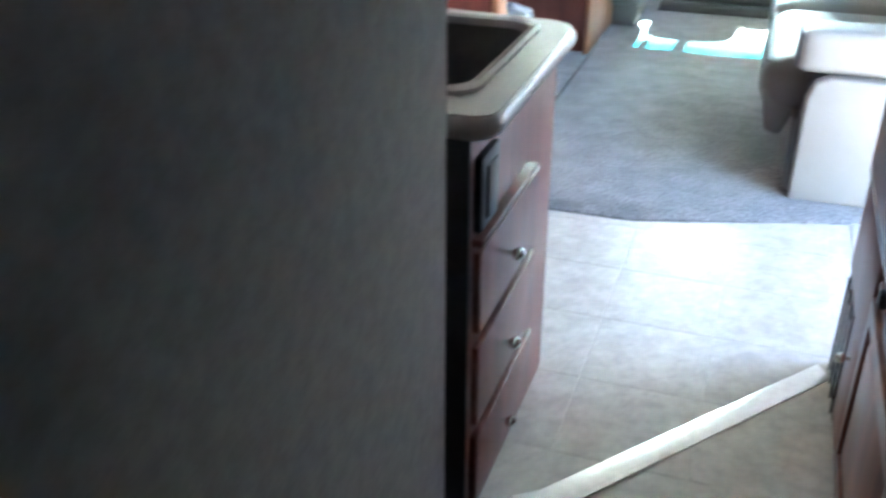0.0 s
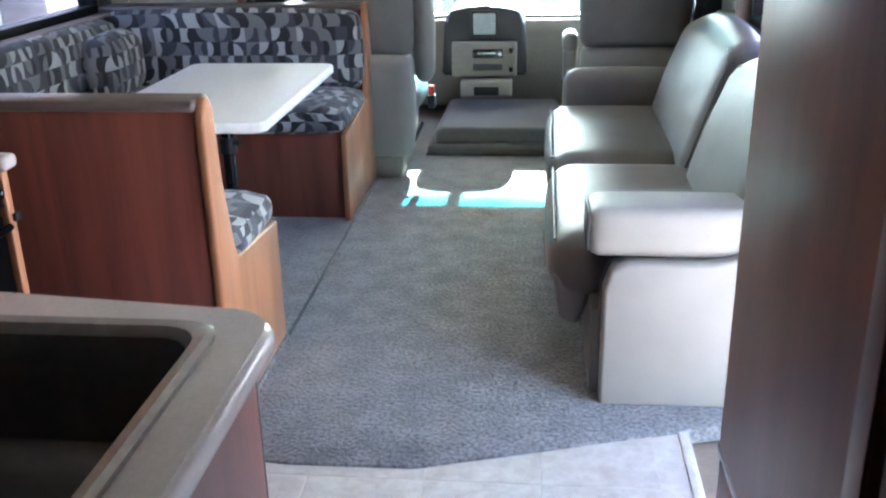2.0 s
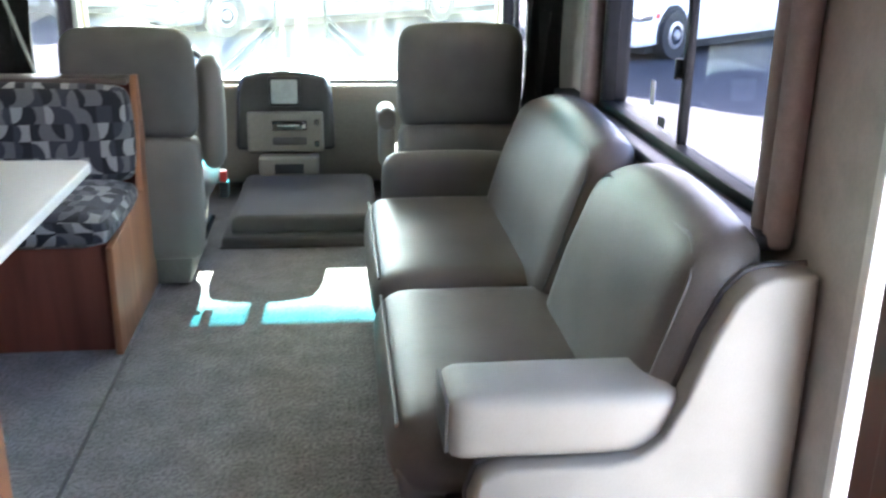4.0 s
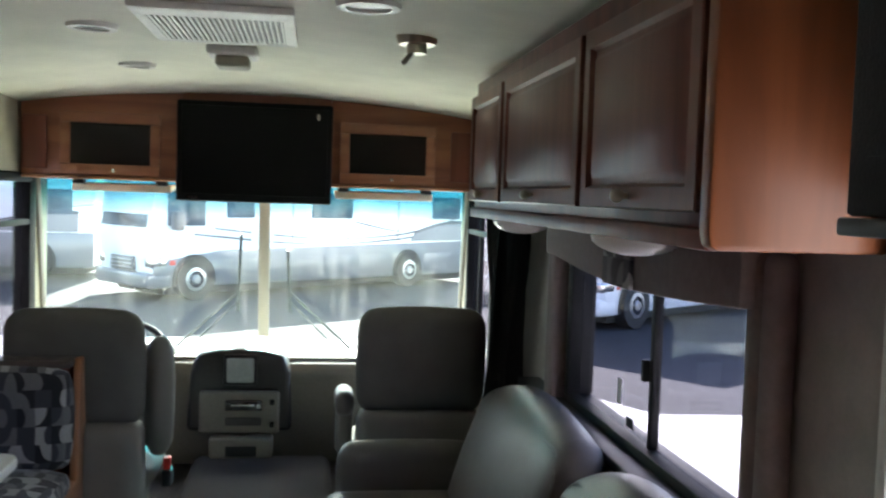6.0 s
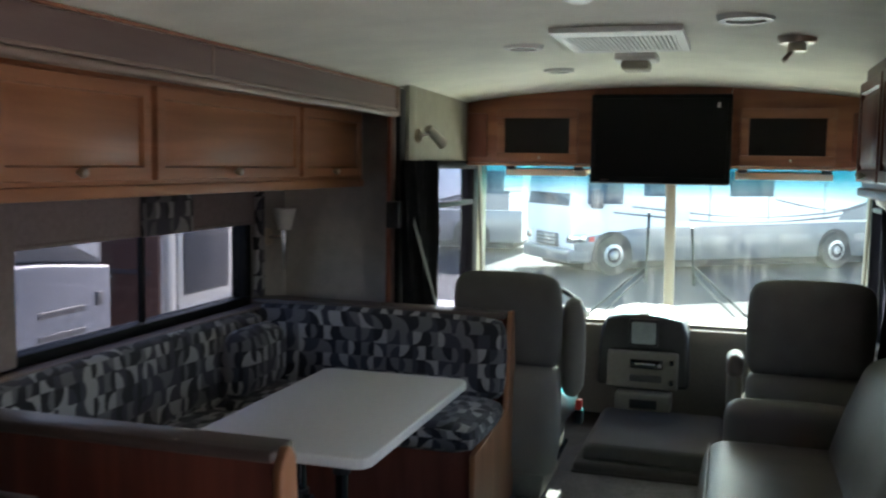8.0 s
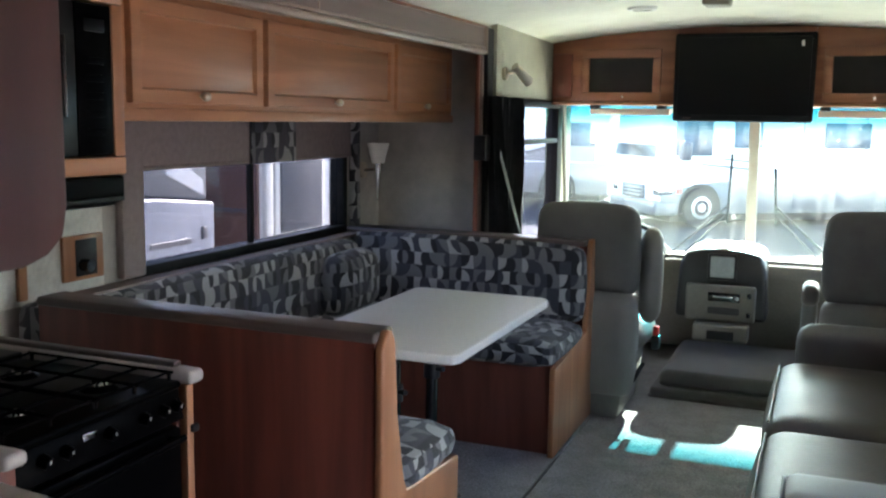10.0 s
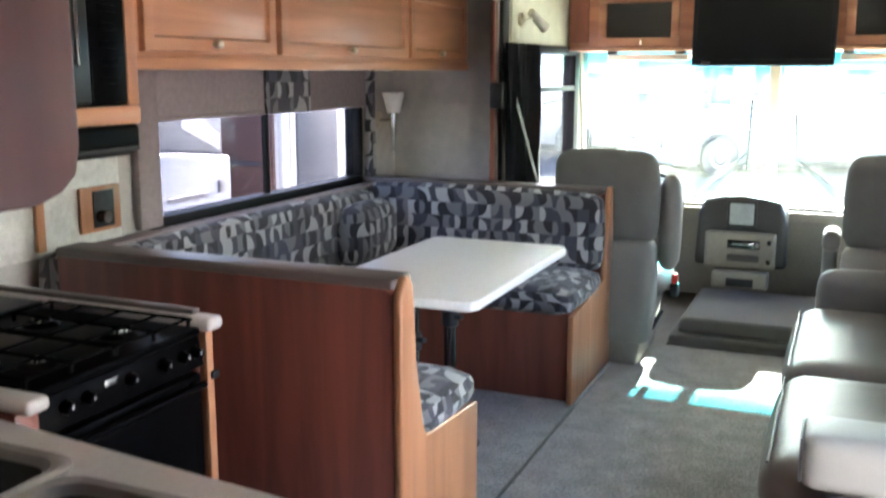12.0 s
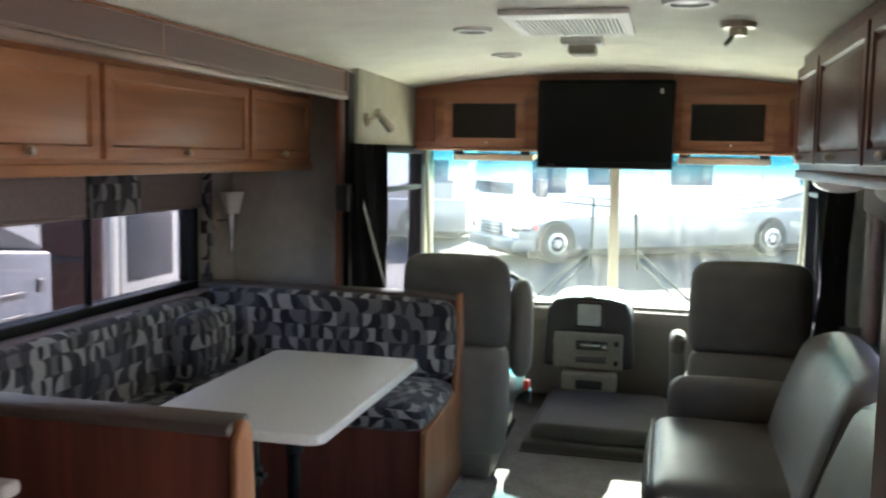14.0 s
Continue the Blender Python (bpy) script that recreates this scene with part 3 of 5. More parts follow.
def framed_window(name, x, y0, y1, z0, z1, label, mullions, glass_mat, w=0.035, inner=1):
    """A sliding window in a side wall at x; the black frame stands on the inner side."""
    win = thing(name, (x, (y0 + y1) / 2, z0), label, "window", kind="structure")
    a, b = sorted((x, x + 0.09 * inner))
    a2, b2 = sorted((x - 0.02 * inner, x + 0.072 * inner))
    fr = bmesh.new()
    box(a2, b2, y0 - w, y1 + w, z0 - w, z0 + 0.012, 0.008, 2, fr)
    box(a2, b2, y0 - w, y1 + w, z1 - 0.012, z1 + w, 0.008, 2, fr)
    box(a2 + 0.001, b2 - 0.001, y0 - w, y0 + 0.012, z0 + 0.01, z1 - 0.01, 0.008, 2, fr)
    box(a2 + 0.001, b2 - 0.001, y1 - 0.012, y1 + w, z0 + 0.01, z1 - 0.01, 0.008, 2, fr)
    child("window_frame", fr, M["frame_black"], win, "black metal frame")
    for y in mullions:
        child("mullion", box(min(x + 0.008 * inner, x + 0.034 * inner), max(x + 0.008 * inner, x + 0.034 * inner), y - 0.012, y + 0.012, z0, z1, 0.003), M["frame_black"], win)
    ys = [y0, *mullions, y1]
    for p, q in zip(ys, ys[1:]):
        child("pane", box(x + 0.02 * inner, x + 0.024 * inner, p + 0.01, q - 0.01, z0 + 0.005, z1 - 0.005), glass_mat, win, smooth=False)
    return win


sofa_window = framed_window("window_sofa", WALL, *RWIN, "black-framed sliding window above the sofa", [2.14], M["tint_light"])
child("notice", box(WALL + 0.017, WALL + 0.0195, 2.285, 2.345, 0.935, 0.965, 0.0005), M["black_plastic"], sofa_window, "small dark notice stuck on the glass", smooth=False)
child("notice", box(WALL + 0.017, WALL + 0.0195, 2.395, 2.43, 0.985, 1.06, 0.0005), M["tape"], sofa_window, "small pale notice stuck on the glass", smooth=False)
child("latch", box(WALL - 0.008, WALL + 0.018, 2.155, 2.175, 1.1, 1.16, 0.005), M["frame_black"], sofa_window, "black slider latch")
framed_window("window_dinette", SLIDE, *LWIN, "black-framed sliding window above the dinette bench", [2.52], M["tint"], inner=-1)
wl = framed_window("window_driver", -WALL, *LCAB, "black-framed cab side window beside the driver", [], M["tint_light"], inner=-1)
child("rail", box(-WALL - 0.03, -WALL + 0.015, 4.02, 4.96, 1.365, 1.395, 0.004), M["frame_black"], wl)
child("slider_edge", box(-WALL - 0.03, -WALL + 0.012, 4.2, 4.235, 0.66, 1.366, 0.004), M["frame_black"], wl)
child("corner_post", box(-WALL - 0.04, -WALL + 0.02, 4.97, 5.06, 0.64, 1.62, 0.008), M["frame_black"], wl, "black post beside the windscreen pillar")
wr = framed_window("window_passenger", WALL, *RCAB, "black-framed cab side window beside the passenger", [4.75], M["tint_light"])
child("rail", box(WALL - 0.015, WALL + 0.03, 4.3, 4.98, 1.38, 1.405, 0.004), M["black_plastic"], wr)

# entry door frame, the door itself stands open outside
door = thing("door_entry", (WALL, 0.66, -0.45), "open entry door with pale jamb and bright daylight outside", "door", kind="structure")
jam = bmesh.new()
box(WALL - 0.015, WALL + 0.08, 1.068, 1.1, -0.45, 1.62, 0.008, 2, jam)
box(WALL - 0.015, WALL + 0.08, 0.22, 0.252, -0.45, 1.62, 0.008, 2, jam)
box(WALL - 0.014, WALL + 0.079, 0.25, 1.07, 1.588, 1.62, 0.006, 2, jam)
child("jamb", jam, M["white_plastic"], door, "pale door jamb")
leaf = box(1.28, 2.05, 1.13, 1.17, -0.42, 1.58, 0.012, 2)
door_leaf = child("leaf", leaf, M["rv_white"], door, "white door leaf swung open")
child("handle", box(1.95, 2.0, 1.1, 1.13, 0.45, 0.56, 0.008), M["black_plastic"], door_leaf)
child("window", box(1.45, 1.88, 1.122, 1.13, 0.75, 1.35, 0.004), M["rv_glass"], door_leaf)

# dashboard
dash = thing("dashboard", (0, 5.3, 0.1), "sand-coloured plastic dashboard below the windscreen", "dashboard")
prof = [(6.1, 0.1), (4.86, 0.1), (4.8, 0.3), (4.78, 0.6), (4.81, 0.655), (4.86, 0.672), (5.4, 0.62), (6.08, 0.49)]
child("fascia", prism(prof, "x", -1.17, 1.17, 0.02, 3), M["dash"], dash)
# added sheet; its painted-in brightness also lifts the ceiling by bounce
child("top_cover", prism([(4.87, 0.674), (5.4, 0.623), (6.05, 0.5), (6.05, 0.51), (5.4, 0.634), (4.87, 0.686)], "x", -1.16, 1.16, 0.003), M["dash_top"], dash, "dash top sheet in a colour paled to look sunlit")
pod = prism([(4.9, 0.4), (4.76, 0.5), (4.74, 0.7), (4.82, 0.77), (5.1, 0.7), (5.2, 0.5)], "x", -0.95, -0.42, 0.03, 3)
child("instrument_pod", pod, M["dash_dark"], dash, "charcoal instrument pod")

console = thing("centre_console", (-0.05, 4.57, 0.14), "centre console with grey monitor, radio and drawer", "console")
hood = [(-0.314, 0.344), (0.217, 0.344), (0.202, 0.653), (0.173, 0.74), (0.067, 0.764), (-0.048, 0.771), (-0.164, 0.764), (-0.27, 0.74), (-0.299, 0.653)]
child("hood", prism(hood, "y", 4.6, 5.1, 0.03, 3), M["hood_black"], console, "charcoal arched hood")
mon = child("monitor", box(-0.116, 0.024, 4.575, 4.604, 0.6, 0.73, 0.012), M["monitor"], console, "small grey monitor screen")
child("bezel", box(-0.13, 0.038, 4.584, 4.618, 0.585, 0.745, 0.012), M["black_plastic"], mon)
child("radio_panel", box(-0.246, 0.154, 4.556, 4.609, 0.344, 0.561, 0.016, 3), M["dash"], console, "sand radio panel")
rad = child("radio", box(-0.116, 0.067, 4.543, 4.56, 0.465, 0.518, 0.006), M["black"], console, "black car radio")
child("tape_slot", box(-0.087, 0.029, 4.538, 4.545, 0.489, 0.501, 0.003), M["chrome"], rad)
child("radio_knob", cyl((0.053, 4.543, 0.491), (0.053, 4.531, 0.491), 0.012, seg=14), M["chrome"], rad)
child("tray", box(-0.116, 0.067, 4.541, 4.56, 0.388, 0.431, 0.012), M["dash_dark"], console)
for z in (0.508, 0.393):
    child("button", box(0.106, 0.13, 4.546, 4.558, z - 0.015, z + 0.015, 0.004), M["black"], console)
drw = child("drawer", box(-0.188, 0.125, 4.483, 4.618, 0.234, 0.335, 0.014, 3), M["dash"], console, "pulled-out sand drawer")
child("opening", box(-0.106, 0.048, 4.476, 4.488, 0.248, 0.301, 0.01), M["black_plastic"], drw)
ecov = thing("engine_cover", (0.05, 4.4, 0.0), "low grey carpeted engine cover between the cab seats", "engine cover")
child("lid", prism([(-0.31, 0.055), (0.43, 0.055), (0.42, 0.13), (0.38, 0.15), (-0.26, 0.15), (-0.3, 0.13)], "y", 4.05, 5.0, 0.025, 4), M["carpet_dark"], ecov, "grey carpeted lid with rounded edges")
child("skirt", box(-0.345, 0.465, 4.0, 4.7, -0.01, 0.054, 0.02, 3), M["carpet_dark"], ecov, "carpeted skirt along the floor")
child("welt", box(-0.35, 0.47, 3.992, 4.6, -0.005, 0.012, 0.004), M["piping"], ecov, "dark welt along the floor")

wheel = thing("steering_wheel", (-0.65, 4.75, 0.7), "dark steering wheel behind the driver seat", "steering wheel")
rim = bmesh.new()
tilt = Matrix.Translation((-0.65, 4.72, 0.72)) @ Matrix.Rotation(radians(42), 4, "X")
for k in range(32):
    a, b = 2 * math.pi * k / 32, 2 * math.pi * (k + 1) / 32
    cyl(tilt @ Vector((0.21 * math.cos(a), 0.21 * math.sin(a), 0)), tilt @ Vector((0.21 * math.cos(b), 0.21 * math.sin(b), 0)), 0.017, seg=10, bm=rim, caps=False)
child("rim", rim, M["black_plastic"], wheel)
hubm = ball((0, 0, 0), 0.06, (1.3, 1, 0.5))
bmesh.ops.transform(hubm, matrix=tilt, verts=hubm.verts)
child("hub", hubm, M["black_plastic"], wheel)
for a in (20, 160, 270):
    child("spoke", cyl(tilt @ Vector((0, 0, 0)), tilt @ Vector((0.2 * math.cos(radians(a)), 0.2 * math.sin(radians(a)), 0)), 0.014, seg=8), M["black_plastic"], wheel)
child("column", cyl(tilt @ Vector((0, 0, 0)), (-0.65, 5.1, 0.45), 0.04), M["black_plastic"], wheel)


# ---------------------------------------------------------------- captain chairs
def captain_chair(x0, x1, y, label, arm_up):
    ch = thing("captain_chair", ((x0 + x1) / 2, y + 0.35, 0.0), label, "chair", "cab chairs")
    tiltback = lambda p: Vector((p.x, p.y + 0.10 * (p.z - 0.5) * -1.0 + 0.02, p.z))
    up = cushion(x0, x1, y + 0.02, y + 0.17, 0.63, 1.09, 6.5, 0.015, 14, tiltback)
    child("backrest", up, M["cloth_grey"], ch, "grey cloth upper backrest")
    child("lower_back", cushion(x0 - 0.005, x1 + 0.005, y - 0.01, y + 0.17, 0.12, 0.65, 11, 0.008, 12), M["chair_vinyl"], ch, "pale taupe vinyl lower back")
    child("seat", cushion(x0 - 0.01, x1 + 0.01, y + 0.15, y + 0.68, 0.3, 0.46, 5, 0.02, 10), M["leather_dark"], ch)
    child("pedestal", prism([(x0 + 0.06, 0.0), (x1 - 0.06, 0.0), (x1 - 0.02, 0.3), (x0 + 0.02, 0.3)], "y", y + 0.02, y + 0.5, 0.02), M["dash"], ch, "sand skirted pedestal")
    side = x0 - 0.1 if not arm_up else x1 + 0.005
    if arm_up:
        child("armrest", cushion(side, side + 0.1, y + 0.1, y + 0.22, 0.5, 0.97, 4, 0.01, 10), M["leather_dark"], ch, "taupe armrest folded up")
    else:
        child("armrest", cushion(side, side + 0.085, y + 0.07, y + 0.3, 0.61, 0.72, 4, 0.0, 10), M["leather"], ch, "taupe armrest lying level")
        child("arm_stem", cushion(side + 0.005, side + 0.08, y + 0.09, y + 0.2, 0.44, 0.65, 7, 0.0, 8), M["leather_dark"], ch)
    return ch


captain_chair(0.512, 1.052, 3.72, "taupe and grey passenger captain chair facing the windscreen", False)
drv = captain_chair(-0.87, -0.36, 3.5, "taupe and grey driver captain chair behind the steering wheel", True)
child("belt_buckle", box(-0.3, -0.27, 3.75, 3.8, 0.4, 0.45, 0.005), M["red"], drv, "red belt buckle button")
lv = cyl((-0.36, 3.56, 0.2), (-0.325, 3.66, 0.27), 0.014, 0.01, 12)
child("recline_lever", lv, M["black_plastic"], drv, "black recline lever")
child("belt_clip", box(-0.305, -0.265, 3.74, 3.81, 0.33, 0.4, 0.006), M["black_plastic"], drv)

# ---------------------------------------------------------------- front cabinets and television
tv = thing("television", (0, 4.72, 1.52), "black flat television hung above the windscreen", "television")
child("case", box(-0.4, 0.392, 4.71, 4.79, 1.518, 2.035, 0.014, 3), M["frame_black"], tv)
child("screen", box(-0.375, 0.367, 4.704, 4.712, 1.556, 2.01, 0.003), M["screen"], tv, "dark glossy screen", smooth=False)
child("logo", box(-0.34, -0.29, 4.703, 4.706, 1.535, 1.543), M["chrome"], tv)
child("sticker", box(0.31, 0.325, 4.7025, 4.7045, 1.955, 1.985), M["white_plastic"], tv, "small white sticker", smooth=False)
child("bracket", box(-0.1, 0.1, 4.79, 4.86, 1.7, 1.9, 0.01), M["black_plastic"], tv)


def front_cabinet(x0, x1, d0, d1, side):
    cab = thing("front_cabinet", ((x0 + x1) / 2, 4.9, 1.63), "cherry cabinet with a smoked-glass door above the windscreen", "cabinet", "cabinets above the windscreen")
    top = [(x0 + (x1 - x0) * k / 8, CEIL - 0.02 - 0.085 * (abs(x0 + (x1 - x0) * k / 8) / 1.19) ** 2.2) for k in range(9)]
    child("body", prism([(x1, 1.63), (x0, 1.63), *top], "y", 4.80, 5.78, 0.004), M["cherry_h"], cab)
    fr = bmesh.new()
    box(d0 - 0.05, d1 + 0.05, 4.778, 4.802, 1.635, 1.69, 0.005, 2, fr)
    box(d0 - 0.05, d1 + 0.05, 4.778, 4.802, 1.9, 1.955, 0.005, 2, fr)
    box(d0 - 0.05, d0, 4.779, 4.802, 1.69, 1.9, 0.005, 2, fr)
    box(d1, d1 + 0.05, 4.779, 4.802, 1.69, 1.9, 0.005, 2, fr)
    dr = child("door", fr, M["front_frame"], cab, "honey-brown door frame")
    child("glass", box(d0 - 0.005, d1 + 0.005, 4.786, 4.792, 1.685, 1.905), M["smoked"], dr, "smoked glass panel", smooth=False)
    child("knob", knob("y", 4.778, (d0 + d1) / 2 + 0.02, 1.662, -1, 0.009), M["chrome"], dr)
    child("pale_edge", box(x0, x1, 4.775, 5.3, 1.612, 1.628, 0.004), M["maple"], cab, "pale lower edge")
    u = (-1.05, -1.17) if side < 0 else (1.03, 1.15)
    child("end_panel", box(min(u), max(u), 4.782, 4.802, 1.66, 1.93, 0.006), M["dark_wood"], cab)
    return cab


single("front_header", box(-0.388, 0.383, 4.81, 5.78, 1.63, 2.1), M["cherry_h"], "cherry header board behind the television", "header board", kind="structure", smooth=False)
front_cabinet(-1.18, -0.39, -0.935, -0.54, -1)
front_cabinet(0.385, 1.17, 0.485, 0.895, 1)
for a, b in ((-0.95, -0.45), (0.42, 0.95)):
    vis = thing("sun_visor", ((a + b) / 2, 5.1, 1.57), "cream folded sun visor below the front cabinet", "sun visor", "sun visors")
    child("flap", prism([(4.9, 1.552), (5.25, 1.585), (5.25, 1.6), (4.9, 1.592)], "x", a, b, 0.004), M["visor"], vis)
    for u in (a + 0.04, b - 0.04):
        child("bracket", box(u - 0.03, u + 0.03, 4.84, 4.9, 1.588, 1.616, 0.008), M["black_plastic"], vis)


# ---------------------------------------------------------------- curtains, belt, reading lamp
def curtain(name, x, y0, y1, z0, z1, label, tie):
    bm = bmesh.new()
    n, rows_ = 40, []
    for j in range(9):
        z = z1 + (z0 - z1) * j / 8
        pinch = 1 - 0.3 * math.exp(-((z - tie) / 0.25) ** 2)
        mid = y0 + (y1 - y0) * 0.4
        row = []
        for k in range(n + 1):
            y = mid + (y0 + (y1 - y0) * k / n - mid) * pinch
            row.append((x + 0.028 * math.sin(k * 1.45 + 0.3 * j) + 0.01 * math.sin(k * 3.1), y, z))
        rows_.append([bm.verts.new(p) for p in row])
    for r0, r1 in zip(rows_, rows_[1:]):
        for k in range(n):
            bm.faces.new((r0[k], r0[k + 1], r1[k + 1], r1[k]))
    geo = bmesh.ops.solidify(bm, geom=bm.faces[:], thickness=0.006)
    ob = single(name, bm, M["curtain"], label, "curtain", "cab curtains")
    return ob


curtain("cab_curtain", -1.12, 3.46, 3.98, 0.62, 1.63, "black pleated cab curtain drawn back beside the driver window", 0.9)
curtain("cab_curtain", 1.11, 3.3, 3.95, 0.62, 1.52, "black pleated cab curtain drawn back beside the passenger window", 1.0)

belt = thing("seat_belt", (-1.15, 3.44, 0.6), "grey seat belt hanging from a black wall anchor", "seat belt")
child("anchor", box(-1.2, -1.13, 3.42, 3.53, 1.3, 1.43, 0.01), M["black_plastic"], belt)
child("webbing", prism([(3.44, 1.36), (3.92, 0.78), (3.92, 0.74), (3.43, 1.32)], "x", -1.06, -1.056), M["cloth_grey"], belt, "grey webbing")

lamp = thing("reading_lamp", (-1.17, 3.87, 1.75), "small brushed-metal swivel reading lamp on the cab wall", "lamp")
child("base", cyl((-1.19, 3.84, 1.76), (-1.165, 3.84, 1.76), 0.035), M["brass"], lamp)
child("arm", cyl((-1.165, 3.84, 1.76), (-1.12, 3.87, 1.77), 0.008), M["brass"], lamp)
child("head", cyl((-1.13, 3.86, 1.8), (-1.08, 3.97, 1.72), 0.022, 0.03), M["brass"], lamp)


# ---------------------------------------------------------------- dinette in the slide-out
BX = -0.565  # aisle faces of the booth


def booth_forward():
    b = thing("dinette_booth", (-1.2, 3.1, 0.012), "forward dinette bench with mosaic cushions and cherry sides", "bench", "dinette benches")
    child("base", box(SLIDE + 0.005, BX - 0.02, 2.84, 3.5, 0.012, 0.42, 0.004), M["dark_wood"], b)
    end = [(2.80, 0.002), (3.53, 0.002), (3.53, 0.9), (3.51, 0.925), (3.45, 0.925), (3.43, 0.9), (3.38, 0.47), (2.80, 0.42)]
    child("end_panel", prism(end, "x", BX - 0.022, BX + 0.004, 0.006), M["maple_v"], b, "honey wood end panel")
    child("back_board", box(SLIDE + 0.005, BX - 0.023, 3.47, 3.52, 0.42, 0.9, 0.004), M["cherry"], b)
    child("cap", box(SLIDE + 0.005, BX - 0.02, 3.38, 3.525, 0.895, 0.922, 0.01, 3), M["cap"], b, "grey-brown rounded cap rail")
    child("back_cushion", cushion(SLIDE + 0.02, BX - 0.025, 3.33, 3.47, 0.5, 0.9, 5, 0.015, 14), M["mosaic"], b, "mosaic-patterned back cushion")
    child("seat_cushion", cushion(SLIDE + 0.02, BX - 0.005, 2.78, 3.36, 0.415, 0.535, 4, 0.012, 14), M["mosaic"], b, "mosaic-patterned seat cushion")
    return b


def booth_near():
    b = thing("dinette_booth", (-1.2, 1.3, 0.012), "near dinette bench with a cherry back panel and mosaic cushions", "bench", "dinette benches")
    child("base", box(SLIDE + 0.005, BX - 0.02, 1.1, 1.61, 0.012, 0.41, 0.004), M["dark_wood"], b)
    end = [(1.055, 0.002), (1.055, 0.9), (1.065, 0.917), (1.09, 0.95), (1.115, 0.945), (1.135, 0.915), (1.155, 0.7), (1.2, 0.5), (1.225, 0.455), (1.63, 0.425), (1.63, 0.002)]
    child("end_panel", prism(end, "x", BX - 0.022, BX + 0.004, 0.008, 3), M["maple_v"], b, "honey wood end panel with rounded post")
    child("back_panel", box(-1.76, BX - 0.022, 1.06, 1.085, 0.012, 0.92, 0.004), M["cherry"], b, "polished cherry back panel")
    child("cap", box(-1.76, BX - 0.018, 1.05, 1.17, 0.915, 0.945, 0.012, 3), M["cap"], b, "grey-brown rounded cap rail")
    child("back_cushion", cushion(SLIDE + 0.02, BX - 0.025, 1.095, 1.22, 0.5, 0.91, 5, 0.015, 14), M["mosaic"], b, "mosaic-patterned back cushion")
    child("seat_cushion", cushion(SLIDE + 0.02, BX - 0.003, 1.19, 1.65, 0.415, 0.535, 4, 0.012, 14), M["mosaic"], b, "mosaic-patterned seat cushion")
    return b


booth_forward()
booth_near()
side = thing("dinette_side_bench", (-1.75, 2.2, 0.012), "low side bench with mosaic cushions along the slide-out window", "bench", "dinette benches")
child("base", box(SLIDE + 0.004, -1.42, 1.615, 2.835, 0.012, 0.41, 0.004), M["dark_wood"], side)
child("seat_cushion", cushion(SLIDE + 0.01, -1.38, 1.655, 2.775, 0.41, 0.53, 4, 0.012, 14), M["mosaic"], side)
child("back_cushion", cushion(SLIDE + 0.005, -1.78, 1.24, 3.33, 0.48, 0.875, 4, 0.015, 16), M["mosaic"], side, "long mosaic-patterned back cushion")
loose = cushion(-1.83, -1.66, 2.86, 3.33, 0.53, 0.82, 4, 0.02, 10)
single("throw_cushion", loose, M["mosaic"], "loose mosaic-patterned cushion in the corner of the dinette", "cushion")
single("cushion_ledge", box(SLIDE + 0.002, -1.84, 1.2, 3.74, 0.876, 0.892, 0.004), M["mauve"], "mauve cloth ledge under the dinette window", "ledge", kind="structure")

tab = thing("dinette_table", (-0.95, 2.25, 0.012), "off-white laminate dinette table on a black post", "table")
plan = [(-1.19, 1.655), (-0.63, 1.655), (-0.6, 1.667), (-0.585, 1.7), (-0.585, 2.73), (-0.6, 2.765), (-0.63, 2.78), (-1.19, 2.78), (-1.22, 2.75), (-1.22, 1.69)]
child("tabletop", prism(plan, "z", 0.708, 0.744, 0.008, 3), M["table"], tab)
for y in (1.85, 2.2):
    post = child("post", cyl((-0.9, y, 0.02), (-0.9, y, 0.71), 0.024), M["black"], tab, "black metal post")
    child("collar", cyl((-0.9, y, 0.5), (-0.9, y, 0.56), 0.033), M["black_plastic"], post)
    child("clamp_lever", cyl((-0.9, y, 0.535), (-0.84, y - 0.03, 0.545), 0.008, 0.011, 10), M["black_plastic"], post)
    child("foot", cyl((-0.9, y, 0.012), (-0.9, y, 0.055), 0.125, 0.085), M["black_plastic"], post)
    child("mount", cyl((-0.9, y, 0.68), (-0.9, y, 0.71), 0.06, 0.09), M["black_plastic"], post)

# overhead cabinets of the slide-out
over = thing("overhead_cabinet", (-1.7, 2.4, 1.5), "honey wood overhead cabinet row with three raised doors above the dinette", "cabinet")
child("body", box(SLIDE + 0.002, -1.475, 1.13, 3.8, 1.503, 1.954, 0.006), M["maple"], over)
for a, b in ((1.16, 1.87), (1.905, 3.0), (3.035, 3.74)):
    d = child("door", raised_door("x", -1.475, a, b, 1.545, 1.862, 1), M["maple"], over, "raised-panel door")
    child("knob", knob("x", -1.453, a + (b - a) * 0.47, 1.572, 1, 0.016), M["brass"], d, "nickel knob")
child("light_rail", box(-1.5, -1.462, 1.13, 3.8, 1.49, 1.53, 0.005), M["maple"], over)

fascia = thing("slide_fascia", (-1.23, 1.8, 1.85), "mauve-brown wood fascia along the slide-out opening with a pale rail", "trim", kind="structure")
child("board", box(-1.25, -1.215, -0.2, 3.6, 1.875, 1.985, 0.004), M["fascia"], fascia)
child("top_bead", box(-1.25, -1.21, -0.2, 3.6, 1.986, 1.998, 0.004), M["cherry_h"], fascia, "reddish wood top bead")
child("rail", box(-1.252, -1.198, -0.2, 3.605, 1.846, 1.874, 0.012, 3), M["fascia_light"], fascia, "pale rounded lower rail")
